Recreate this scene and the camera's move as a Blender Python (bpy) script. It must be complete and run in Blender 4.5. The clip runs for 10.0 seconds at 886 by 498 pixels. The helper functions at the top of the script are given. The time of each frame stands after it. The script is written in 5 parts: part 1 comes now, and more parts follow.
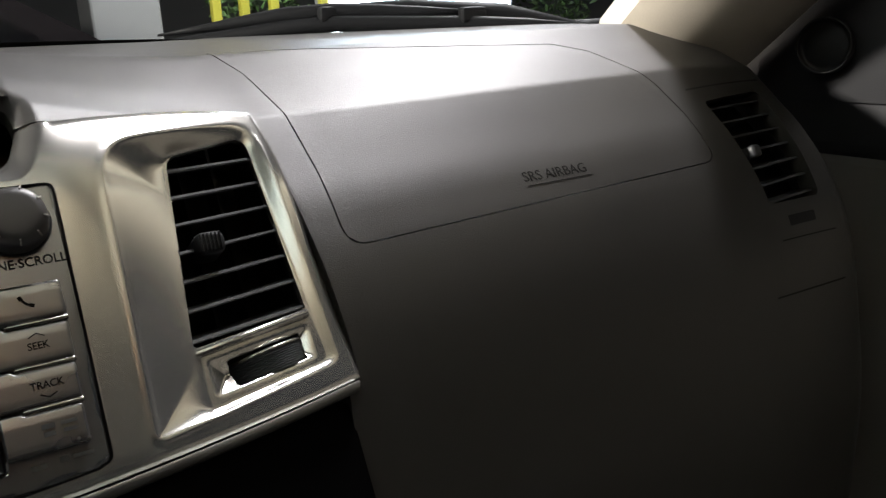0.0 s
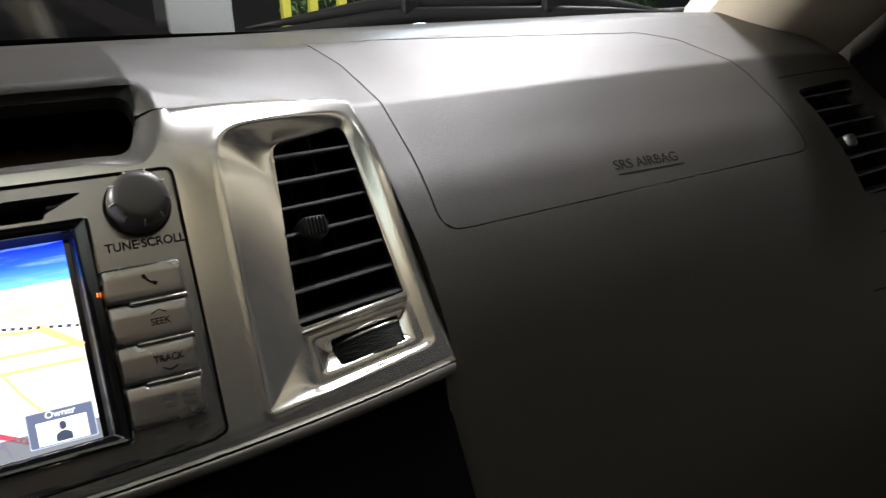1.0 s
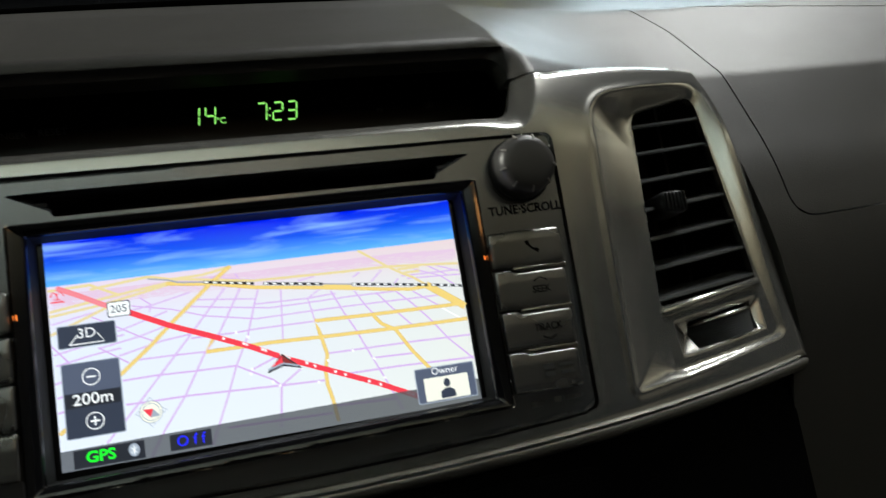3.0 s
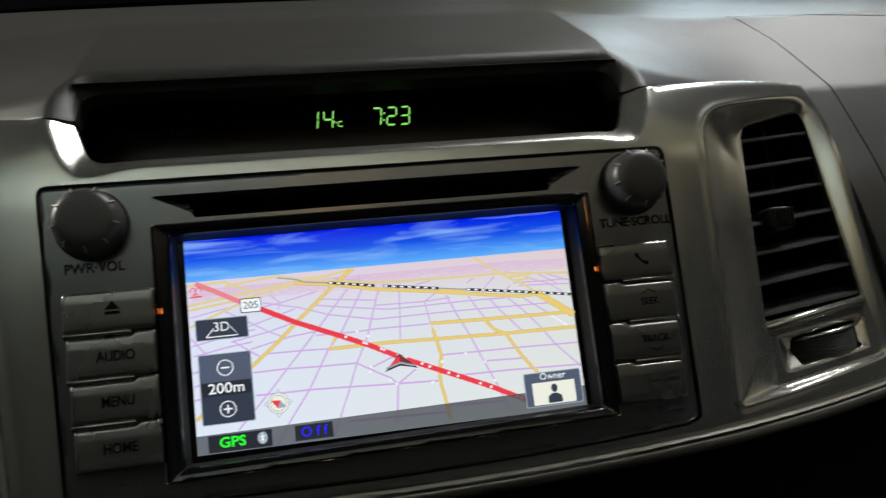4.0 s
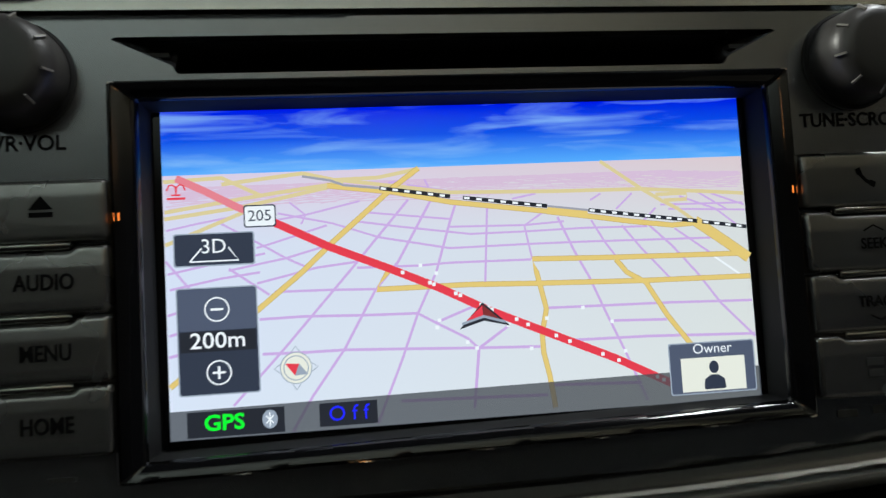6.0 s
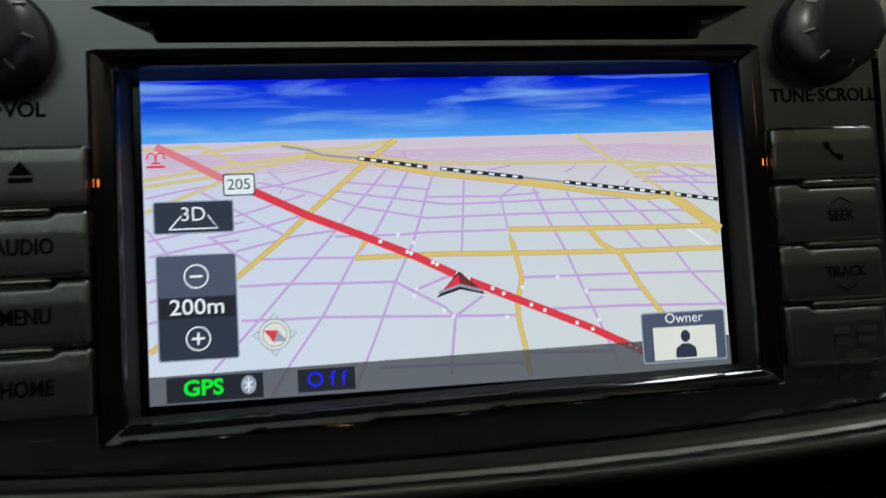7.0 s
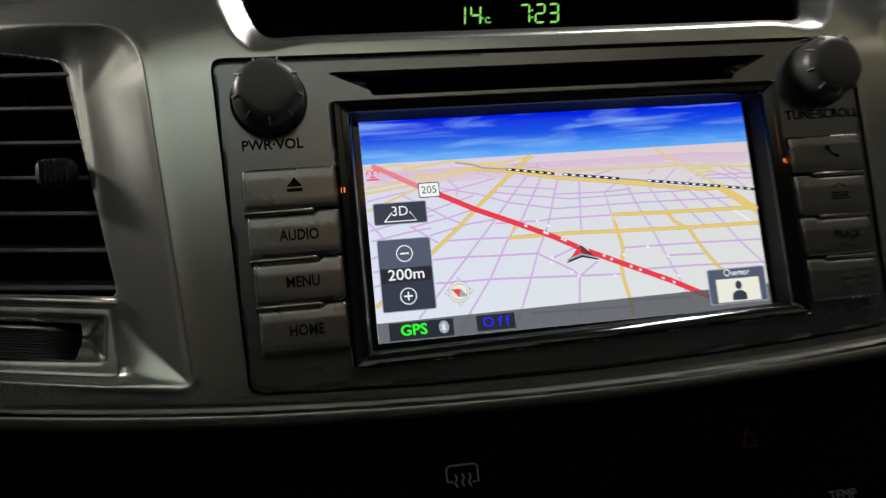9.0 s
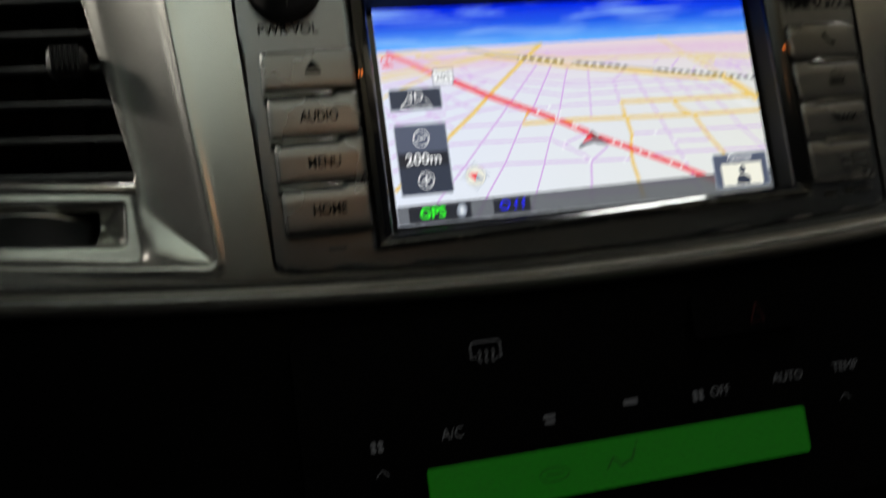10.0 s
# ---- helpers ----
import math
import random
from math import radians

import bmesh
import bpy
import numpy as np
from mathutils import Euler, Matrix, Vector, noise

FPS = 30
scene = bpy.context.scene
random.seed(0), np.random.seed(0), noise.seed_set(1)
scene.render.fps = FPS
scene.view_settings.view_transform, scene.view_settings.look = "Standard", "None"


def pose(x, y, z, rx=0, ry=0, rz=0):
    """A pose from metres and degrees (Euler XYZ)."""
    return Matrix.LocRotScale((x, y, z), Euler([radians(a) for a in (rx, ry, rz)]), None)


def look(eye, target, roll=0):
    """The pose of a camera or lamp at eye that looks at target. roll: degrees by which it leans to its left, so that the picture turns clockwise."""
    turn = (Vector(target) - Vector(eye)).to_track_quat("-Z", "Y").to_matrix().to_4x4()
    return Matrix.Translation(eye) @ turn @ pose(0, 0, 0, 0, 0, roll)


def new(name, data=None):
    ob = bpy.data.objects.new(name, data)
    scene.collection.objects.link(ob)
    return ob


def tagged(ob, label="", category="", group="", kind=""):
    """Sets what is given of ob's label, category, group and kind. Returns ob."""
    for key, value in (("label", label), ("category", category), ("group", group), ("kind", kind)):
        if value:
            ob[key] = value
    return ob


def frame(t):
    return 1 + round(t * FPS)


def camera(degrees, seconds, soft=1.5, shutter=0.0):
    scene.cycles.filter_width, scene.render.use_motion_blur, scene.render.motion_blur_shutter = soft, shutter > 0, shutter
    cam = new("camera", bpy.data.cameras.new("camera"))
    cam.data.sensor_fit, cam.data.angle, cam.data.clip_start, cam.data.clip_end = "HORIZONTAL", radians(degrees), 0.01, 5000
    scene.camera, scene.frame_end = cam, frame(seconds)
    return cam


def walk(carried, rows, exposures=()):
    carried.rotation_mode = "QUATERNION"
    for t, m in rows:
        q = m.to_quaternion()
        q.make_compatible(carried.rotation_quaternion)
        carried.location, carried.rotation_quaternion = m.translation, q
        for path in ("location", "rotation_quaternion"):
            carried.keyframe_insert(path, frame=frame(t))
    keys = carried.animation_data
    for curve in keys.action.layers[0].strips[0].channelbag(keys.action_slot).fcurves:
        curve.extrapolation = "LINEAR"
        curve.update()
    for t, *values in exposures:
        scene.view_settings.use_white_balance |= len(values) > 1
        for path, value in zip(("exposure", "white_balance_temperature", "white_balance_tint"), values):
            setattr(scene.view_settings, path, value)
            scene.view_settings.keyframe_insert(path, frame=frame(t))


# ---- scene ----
# ---- camera and walk ----
TILT = 28.0
DASH = pose(0, 0, 1.0, -TILT)  # the head unit's own frame: x right, y into the dash, z up along the leaning face
CT, ST = math.cos(radians(TILT)), math.sin(radians(TILT))
cam = camera(56.8, 10.0, soft=1.3, shutter=0.5)
PATH = [
    (0, 0.0745, -0.3211, -0.0519, 98.78, 17.00, -28.43),
    (0.5, 0.0694, -0.3212, -0.0516, 99.07, 16.43, -26.79),
    (1, 0.0578, -0.3188, -0.0518, 99.53, 15.70, -24.11),
    (1.5, 0.0503, -0.3152, -0.0527, 98.69, 15.29, -23.77),
    (2, 0.0254, -0.3057, -0.0517, 98.90, 14.22, -21.85),
    (2.5, 0.0029, -0.2949, -0.0424, 98.18, 13.29, -18.46),
    (3, -0.0141, -0.2847, -0.0292, 99.37, 9.43, -13.84),
    (3.2, -0.0203, -0.2874, -0.0231, 98.51, 8.58, -15.20),
    (4.3, -0.0354, -0.2938, -0.0205, 98.87, 5.94, -8.48),
    (4.5, -0.0363, -0.2862, -0.0211, 98.27, 5.64, -8.52),
    (5, -0.0403, -0.2611, -0.0233, 96.30, 4.63, -7.60),
    (5.2, -0.0387, -0.2447, -0.0228, 95.23, 3.92, -7.25),
    (6.3, -0.0275, -0.1776, -0.0114, 94.01, 3.17, -7.61),
    (6.5, -0.0250, -0.1744, -0.0139, 93.92, 3.38, -7.96),
    (7, -0.0304, -0.1920, -0.0171, 93.66, 3.17, -8.42),
    (7.5, -0.0429, -0.2000, -0.0311, 95.04, 3.21, -7.27),
    (8, -0.0641, -0.2023, -0.0414, 93.86, 4.20, -6.62),
    (8.5, -0.0803, -0.2303, -0.0373, 96.80, 4.13, -7.40),
    (9, -0.0916, -0.2647, -0.0413, 97.14, 5.81, -9.27),
    (9.5, -0.0963, -0.2868, -0.0501, 98.21, 6.43, -10.60),
    (10, -0.1146, -0.2603, -0.0714, 95.60, 7.51, -12.10),
]
EXPOSURES = [
    (0.0, 1.36, 6150, 13), (1.5, 1.36, 6150, 12), (2.0, 1.28, 6150, 10), (2.5, 0.88, 6250, 8), (3.0, 0.3, 6150, 4), (3.4, 0.05, 6150, 6),
    (4.5, 0.05, 6250, 6), (6.5, -0.05, 5900, 4), (7.5, -0.28, 5900, 4), (8.5, 0.0, 5950, 5), (9.0, 0.0, 6300, 8), (9.5, 0.2, 6400, 5), (10.0, 0.12, 6350, 8),
]
walk(cam, [(t, DASH @ pose(x, y, z, rx, ry, rz)) for t, x, y, z, rx, ry, rz in PATH], EXPOSURES)

# ---- world and light ----
world = bpy.data.worlds.new("hall_night")
scene.world = world
world.use_nodes = True
world.node_tree.nodes["Background"].inputs[0].default_value = (0.9, 0.92, 1.0, 1)
world.node_tree.nodes["Background"].inputs[1].default_value = 0.01


def lamp(name, eye, target, size, power, colour, size_y=None, spread=180):
    data = bpy.data.lights.new(name, "AREA")
    data.energy, data.color, data.size, data.spread = power, colour, size, radians(spread)
    if size_y:
        data.shape, data.size_y = "RECTANGLE", size_y
    ob = new(name, data)
    ob.matrix_world = look(eye, target)
    return ob


lamp("hall_strip_lamp", (1.50, 1.15, 3.3), (1.0, 0.1, 1.0), 0.25, 66, (1.0, 0.955, 0.91), 2.0)
# Unseen lamp, added to brighten the pillar trim and the pad's left part.
lamp("pillar_fill_lamp", (-3.0, 1.35, 2.4), (0.4, 0.1, 1.1), 0.3, 100, (1.0, 0.93, 0.80), 0.3)
# Added fill from the driver's side, with no visible source, for the pillar.
lamp("side_fill_lamp", (-2.6, -0.1, 2.0), (0.4, 0.1, 1.1), 0.3, 0.3, (1.0, 0.96, 0.88), 0.3)
# Two added fills, not seen: they brighten the headliner that the silver fascia reflects.
lamp("headliner_fill_lamp", (-1.7, -0.40, 0.80), (-0.30, -0.36, 1.56), 0.3, 1.5, (0.80, 0.95, 0.98), 0.3, 17)
lamp("headliner_fill_lamp", (1.7, -0.36, 0.80), (0.25, -0.40, 1.56), 0.3, 0.65, (1.0, 0.90, 0.66), 0.3, 17)
# Added overhead fill, out of view, that lifts the dark hall outside.
lamp("hall_fill_lamp", (2.0, 5.4, 3.7), (2.0, 6.4, 0.5), 1.6, 45, (1.0, 0.97, 0.92), 0.3, 110)
lamp("dome_lamp", (0.02, -0.62, 1.545), (0.0, 0.0, 1.0), 0.03, 0.03, (1.0, 0.42, 0.12), 0.06)


# ---- materials ----
def material(name, colour, rough=0.5, metal=0.0, grain=0.0, grain_size=0.001, vary=0.12, vary_size=0.03, stretch=(1, 1, 1), coat=0.0, shine=0.5):
    """A surface with cloudy variation of colour and gloss at two scales and a fine relief."""
    mat = bpy.data.materials.new(name)
    mat.use_nodes = True
    nodes, links = mat.node_tree.nodes, mat.node_tree.links
    bsdf = nodes["Principled BSDF"]
    bsdf.inputs["Metallic"].default_value = metal
    bsdf.inputs["Coat Weight"].default_value = coat
    bsdf.inputs["Specular IOR Level"].default_value = shine
    coords = nodes.new("ShaderNodeTexCoord")
    mapping = nodes.new("ShaderNodeMapping")
    mapping.inputs["Scale"].default_value = stretch
    links.new(coords.outputs["Object"], mapping.inputs["Vector"])
    big, fine = nodes.new("ShaderNodeTexNoise"), nodes.new("ShaderNodeTexNoise")
    big.inputs["Scale"].default_value, big.inputs["Detail"].default_value = 1 / vary_size, 4
    fine.inputs["Scale"].default_value, fine.inputs["Detail"].default_value = 1 / grain_size, 2
    for tex in (big, fine):
        links.new(mapping.outputs["Vector"], tex.inputs["Vector"])
    mix = nodes.new("ShaderNodeMix")
    mix.data_type = "RGBA"
    mix.inputs[6].default_value = (*[c * (1 - vary) for c in colour], 1)
    mix.inputs[7].default_value = (*[min(1, c * (1 + vary)) for c in colour], 1)
    blend = nodes.new("ShaderNodeMath")
    blend.operation = "MULTIPLY_ADD"
    links.new(fine.outputs["Fac"], blend.inputs[0])
    blend.inputs[1].default_value = 0.5
    half = nodes.new("ShaderNodeMath")
    half.operation = "MULTIPLY"
    half.inputs[1].default_value = 0.5
    links.new(big.outputs["Fac"], half.inputs[0])
    links.new(half.outputs[0], blend.inputs[2])
    links.new(blend.outputs[0], mix.inputs[0])
    links.new(mix.outputs[2], bsdf.inputs["Base Color"])
    gloss = nodes.new("ShaderNodeMapRange")
    gloss.inputs["To Min"].default_value, gloss.inputs["To Max"].default_value = rough * 0.9, min(1, rough * 1.12)
    links.new(big.outputs["Fac"], gloss.inputs["Value"])
    links.new(gloss.outputs["Result"], bsdf.inputs["Roughness"])
    if grain:
        bump = nodes.new("ShaderNodeBump")
        bump.inputs["Strength"].default_value, bump.inputs["Distance"].default_value = min(1, grain), 0.0004
        links.new(fine.outputs["Fac"], bump.inputs["Height"])
        links.new(bump.outputs["Normal"], bsdf.inputs["Normal"])
    return mat


def glow(name, colour, strength):
    mat = bpy.data.materials.new(name)
    mat.use_nodes = True
    nodes = mat.node_tree.nodes
    bsdf = nodes["Principled BSDF"]
    bsdf.inputs["Base Color"].default_value = (0.02, 0.02, 0.02, 1)
    bsdf.inputs["Roughness"].default_value = 0.25
    bsdf.inputs["Emission Color"].default_value = (*colour, 1)
    bsdf.inputs["Emission Strength"].default_value = strength
    return mat


PAD = material("grained_taupe_plastic", (0.041, 0.0392, 0.0362), 0.40, grain=0.5, grain_size=0.00055, vary=0.18, vary_size=0.02, shine=0.42)
SILVER = material("satin_silver_paint", (0.57, 0.56, 0.52), 0.22, 0.9, grain_size=0.0004, vary=0.04, vary_size=0.04)
GUNMETAL = material("dark_silver_paint", (0.25, 0.257, 0.268), 0.23, 0.88, grain_size=0.0004, vary=0.05, vary_size=0.03)
BLACK = material("matt_black_plastic", (0.007, 0.007, 0.008), 0.5, grain=0.15, grain_size=0.0008, vary=0.2, shine=0.25)
DEEP = material("black_void_plastic", (0.006, 0.006, 0.006), 0.8)
GLOSS = material("gloss_black_plastic", (0.006, 0.006, 0.007), 0.08, vary=0.1, coat=0.5)
CHROME = material("smoked_chrome", (0.60, 0.59, 0.56), 0.16, 1.0, vary=0.05)
RUBBER = material("dark_grey_knob_rubber", (0.045, 0.043, 0.042), 0.4, grain=0.1, grain_size=0.0005)
PRINT = material("black_print", (0.004, 0.004, 0.004), 0.7, shine=0.1)
BEIGE = material("beige_pillar_trim", (0.60, 0.54, 0.44), 0.7, grain=0.3, grain_size=0.0012)
DOORBLACK = material("black_door_plastic", (0.022, 0.022, 0.024), 0.55, grain=0.3, grain_size=0.0012)


# ---- building tools ----
def mesh_ob(name, verts, faces, mat, parent=None, label="", smooth=True):
    data = bpy.data.meshes.new(name)
    data.from_pydata([tuple(v) for v in verts], [], faces)
    data.materials.append(mat)
    if smooth:
        data.shade_smooth()
    ob = new(name, data)
    ob.parent = parent
    return tagged(ob, label)


def part(name, bm, mat, parent, label="", smooth=False):
    data = bpy.data.meshes.new(name)
    bm.to_mesh(data)
    bm.free()
    data.materials.append(mat)
    if smooth:
        data.shade_smooth()
    ob = new(name, data)
    ob.parent = parent
    return tagged(ob, label)


def thing(name, label, category, m=None, group="", kind=""):
    ob = new(name)
    ob.empty_display_size = 0.02
    ob.matrix_world = DASH if m is None else m
    return tagged(ob, label, category, group, kind)


def rounded(points, radius, steps=6):
    """A polygon with its corners rounded; radius is one number or one for each corner."""
    out, n = [], len(points)
    for i, p in enumerate(points):
        r = radius[i] if isinstance(radius, (list, tuple)) else radius
        p, a, b = Vector(p), Vector(points[i - 1]), Vector(points[(i + 1) % n])
        u, v = (a - p).normalized(), (b - p).normalized()
        if r <= 0:
            out.append(tuple(p))
            continue
        angle = u.angle(v)
        cut = min(r / math.tan(angle / 2), 0.48 * (a - p).length, 0.48 * (b - p).length)
        s, e = p + u * cut, p + v * cut
        for k in range(steps + 1):
            f = k / steps
            out.append(tuple((1 - f) ** 2 * s + 2 * f * (1 - f) * p + f * f * e))
    return out


def box_points(x0, x1, z0, z1):
    return [(x0, z0), (x1, z0), (x1, z1), (x0, z1)]


def inside(points):
    """A function of x and z arrays: the distance to the polygon's outline, positive inside."""
    pts = np.array(points)

    def distance(x, z):
        best, sign = np.full(x.shape, 1e9), np.full(x.shape, -1.0)
        for (ax, az), (bx, bz) in zip(pts, np.roll(pts, -1, 0)):
            ex, ez, wx, wz = bx - ax, bz - az, x - ax, z - az
            f = np.clip((wx * ex + wz * ez) / (ex * ex + ez * ez + 1e-18), 0, 1)
            best = np.minimum(best, (wx - ex * f) ** 2 + (wz - ez * f) ** 2)
            c1, c2, c3 = z >= az, z < bz, ex * wz > ez * wx
            sign = np.where((c1 & c2 & c3) | (~c1 & ~c2 & ~c3), -sign, sign)
        return sign * np.sqrt(best)

    return distance


def sheet(name, x0, x1, z0, z1, step, keep, height, mat, parent, label="", skirt=0.002, xs=None, zs=None):
    """A curved panel y = height(x, z) over the part of a grid where keep(x, z) > 0, cut cleanly along its outline, with a returned edge."""
    xs = np.linspace(x0, x1, max(2, round((x1 - x0) / step) + 1)) if xs is None else xs
    zs = np.linspace(z0, z1, max(2, round((z1 - z0) / step) + 1)) if zs is None else zs
    nx, nz = len(xs), len(zs)
    gx, gz = np.meshgrid(xs, zs, indexing="ij")
    f = keep(gx, gz)
    f = np.where(np.abs(f) < 1e-7, 1e-7, f)
    flat, cut, used, faces = [], {}, {}, []

    def corner(i, j):
        if (i, j) not in used:
            used[i, j] = len(flat)
            flat.append((gx[i, j], gz[i, j]))
        return used[i, j]

    def crossing(a, b):
        key = (a, b) if a < b else (b, a)
        if key not in cut:
            k = f[a] / (f[a] - f[b])
            cut[key] = len(flat)
            flat.append((gx[a] + k * (gx[b] - gx[a]), gz[a] + k * (gz[b] - gz[a])))
        return cut[key]

    for i in range(nx - 1):
        for j in range(nz - 1):
            cell = [(i, j), (i + 1, j), (i + 1, j + 1), (i, j + 1)]
            up = [f[c] > 0 for c in cell]
            if not any(up):
                continue
            face = []
            for k in range(4):
                a, b = cell[k], cell[(k + 1) % 4]
                if up[k]:
                    face.append(corner(*a))
                if up[k] != up[(k + 1) % 4]:
                    face.append(crossing(a, b))
            faces.append(face)
    flat = np.array(flat)
    ys = height(flat[:, 0], flat[:, 1])
    verts = [(x, y, z) for (x, z), y in zip(flat, ys)]
    if skirt:
        edges = {}
        for face in faces:
            for a, b in zip(face, face[1:] + face[:1]):
                edges[a, b] = True
        rim, back = [e for e in edges if (e[1], e[0]) not in edges], {}
        for a, b in rim:
            for v in (a, b):
                if v not in back:
                    back[v] = len(verts)
                    verts.append((verts[v][0], verts[v][1] + skirt, verts[v][2]))
            faces.append([b, a, back[a], back[b]])
    ob = mesh_ob(name, verts, faces, mat, parent, label)
    ob.data.set_sharp_from_angle(angle=radians(40))
    return ob


def fillet(d, r):
    """How far a rounded edge of radius r falls back at the distance d from the rim."""
    k = np.clip(1 - d / r, 0, 1)
    return r * (1 - np.sqrt(1 - k * k + 1e-9))


def block(x0, x1, y0, y1, z0, z1, bevel=0.0, segments=2):
    bm = bmesh.new()
    bmesh.ops.create_cube(bm, size=1.0)
    for v in bm.verts:
        v.co = ((x0 + x1) / 2 + v.co.x * (x1 - x0), (y0 + y1) / 2 + v.co.y * (y1 - y0), (z0 + z1) / 2 + v.co.z * (z1 - z0))
    if bevel:
        bmesh.ops.bevel(bm, geom=bm.edges[:], offset=bevel, segments=segments, profile=0.5, affect="EDGES")
    return bm


def lathe(profile, steps=48, axis_y=True):
    """A turned body round the y axis: profile of (radius, y)."""
    verts, faces, n = [], [], len(profile)
    for k in range(steps):
        a = 2 * math.pi * k / steps
        for r, y in profile:
            verts.append((r * math.cos(a), y, r * math.sin(a)))
    for k in range(steps):
        for i in range(n - 1):
            a, b = k * n + i, (k + 1) % steps * n + i
            faces.append([a, b, b + 1, a + 1])
    return verts, faces


def writing(name, words, size, x, y, z, mat, parent, label="", extrude=0.0001, stretch=1.0, align="CENTER", slant=0.0, bold=0.0):
    """Words in the built-in font, standing on the face at x, z."""
    curve = bpy.data.curves.new(name, "FONT")
    curve.body, curve.size, curve.extrude, curve.align_x, curve.align_y, curve.shear = words, size, extrude, align, "CENTER", slant
    curve.resolution_u, curve.offset = 3, bold
    holder = new(name, curve)
    bpy.context.view_layer.update()
    data = bpy.data.meshes.new_from_object(holder.evaluated_get(bpy.context.evaluated_depsgraph_get()))
    bpy.data.objects.remove(holder)
    data.transform(pose(x, y, z, 90) @ Matrix.Diagonal((stretch, 1, 1, 1)))
    data.materials.clear()
    data.materials.append(mat)
    ob = new(name, data)
    ob.parent = parent
    return tagged(ob, label)


# ---- the dash's own shapes ----
PROFILE_Z = [-0.60, -0.30, -0.15, -0.043, 0.0, 0.018, 0.035, 0.06, 0.085, 0.0940, 0.0965, 0.122, 0.155, 0.2256, 0.309, 0.36]
PROFILE_Y = [0.40, 0.140, 0.052, 0.015, 0.0135, 0.0155, 0.0200, 0.0305, 0.0405, 0.0442, 0.0458, 0.0668, 0.0954, 0.220, 0.368, 0.46]


def pad_height(x, z):
    soft = np.interp(z, [0.030, 0.075], [0.030, 0.001])  # the face rounds gently, the crease above it stays crisp
    y = sum(np.interp(z + d * soft, PROFILE_Z, PROFILE_Y) for d in np.linspace(-1, 1, 11)) / 11
    ax = np.abs(x)
    bulge = np.clip((0.215 - ax) / 0.11, 0, 1)
    bulge = bulge * bulge * (1.6 - 0.6 * bulge)
    fade = np.interp(z, [-0.1, 0.04, 0.085, 0.115, 0.16, 0.24], [0, 1, 1, 0.85, 0.35, 0])
    y = y - 0.044 * bulge * fade - 0.035 * np.clip(ax - 0.24, 0, 0.26)
    return y + 1.3 * np.clip(ax - 0.50, 0, 1) ** 2 + 400 * np.clip(ax - 0.575, 0, 1) ** 3


def lip(d, width, depth):
    """A rounded lip that falls back by depth towards the rim."""
    return depth * np.clip(1 - d / width, 0, 1) ** 1.5


def world_y(y, z):
    return y * CT + z * ST


def screen_line(x):
    """How far ahead the windscreen's foot lies."""
    return 0.47 - 0.98 * x * x


def fascia_height(x, z):
    ax = np.abs(x)
    side = np.clip((ax - 0.112) / 0.1, 0, 2) ** 1.5
    return -0.0065 + side * (0.019 + 0.11 * (z + 0.041)) + 6.0 * np.clip(z - 0.05, 0, 1) ** 2 + 0.6 * np.clip(-z - 0.045, 0, 1) ** 1.5


def foot(ax):
    return -0.0575 + 0.0155 * (ax / 0.217) ** 2


FASCIA = [(x, foot(abs(x))) for x in np.linspace(-0.217, 0.217, 41)]
FASCIA += [(0.2105, 0.0965), (0.105, 0.0835)]
FASCIA += rounded([(0.1045, 0.084), (0.0985, 0.0665), (-0.0985, 0.0665), (-0.1045, 0.084)], [0, 0.009, 0.009, 0])
FASCIA += [(-0.105, 0.0835), (-0.2105, 0.0965)]
fascia_in = inside(FASCIA)
HOOD = rounded([(-0.0985, 0.0665), (0.0985, 0.0665), (0.1045, 0.0840), (0.1030, 0.0985), (-0.1030, 0.0985), (-0.1045, 0.0840)], [0.009, 0.009, 0.02, 0.010, 0.010, 0.02], 8)
hood_in = inside(HOOD)
UNIT_LOW, UNIT_HIGH = -0.0480, 0.0580
UNIT = [(x, -0.0522 + 0.0040 * (x / 0.11) ** 2 + 0.0005 * x / 0.11) for x in np.linspace(-0.106, 0.106, 15)]
UNIT += rounded([(0.1106, UNIT_LOW + 0.0008), (0.1122, UNIT_HIGH), (-0.1150, UNIT_HIGH + 0.0004), (-0.1100, UNIT_LOW - 0.0005)], 0.004)
unit_in = inside(UNIT)


def view_shear(z):
    """Shears the driver-side vent outward towards its top to fit the camera's view."""
    return 0.006 * min(1.0, max(0.0, (z + 0.015) / 0.08))


def mirrored(points):
    return [(-x - view_shear(z), z) for x, z in reversed(points)]


BOWL = rounded([(0.1262, -0.0445), (0.2095, -0.0325), (0.2055, 0.0880), (0.1308, 0.0725)], [0.003, 0.006, 0.009, 0.020], 8)
FLOOR = rounded([(0.1480, -0.0398), (0.2040, -0.0312), (0.1995, 0.0800), (0.1575, 0.0690)], [0.003, 0.004, 0.006, 0.008], 8)
GRILLE = rounded([(0.1482, -0.0140), (0.2012, -0.0070), (0.1995, 0.0800), (0.1590, 0.0690)], [0.002, 0.002, 0.006, 0.008])
WHEEL = rounded([(0.1620, -0.0325), (0.1950, -0.0280), (0.1950, -0.0165), (0.1605, -0.0210)], 0.0012)
BOX = rounded([(0.1530, -0.0342), (0.1990, -0.0286), (0.1990, -0.0140), (0.1525, -0.0200)], 0.0015)
floor_r, floor_l = inside(FLOOR), inside(mirrored(FLOOR))
box_r, box_l = inside(BOX), inside(mirrored(BOX))
bowl_r, bowl_l = inside(BOWL), inside(mirrored(BOWL))
grille_r, grille_l = inside(GRILLE), inside(mirrored(GRILLE))
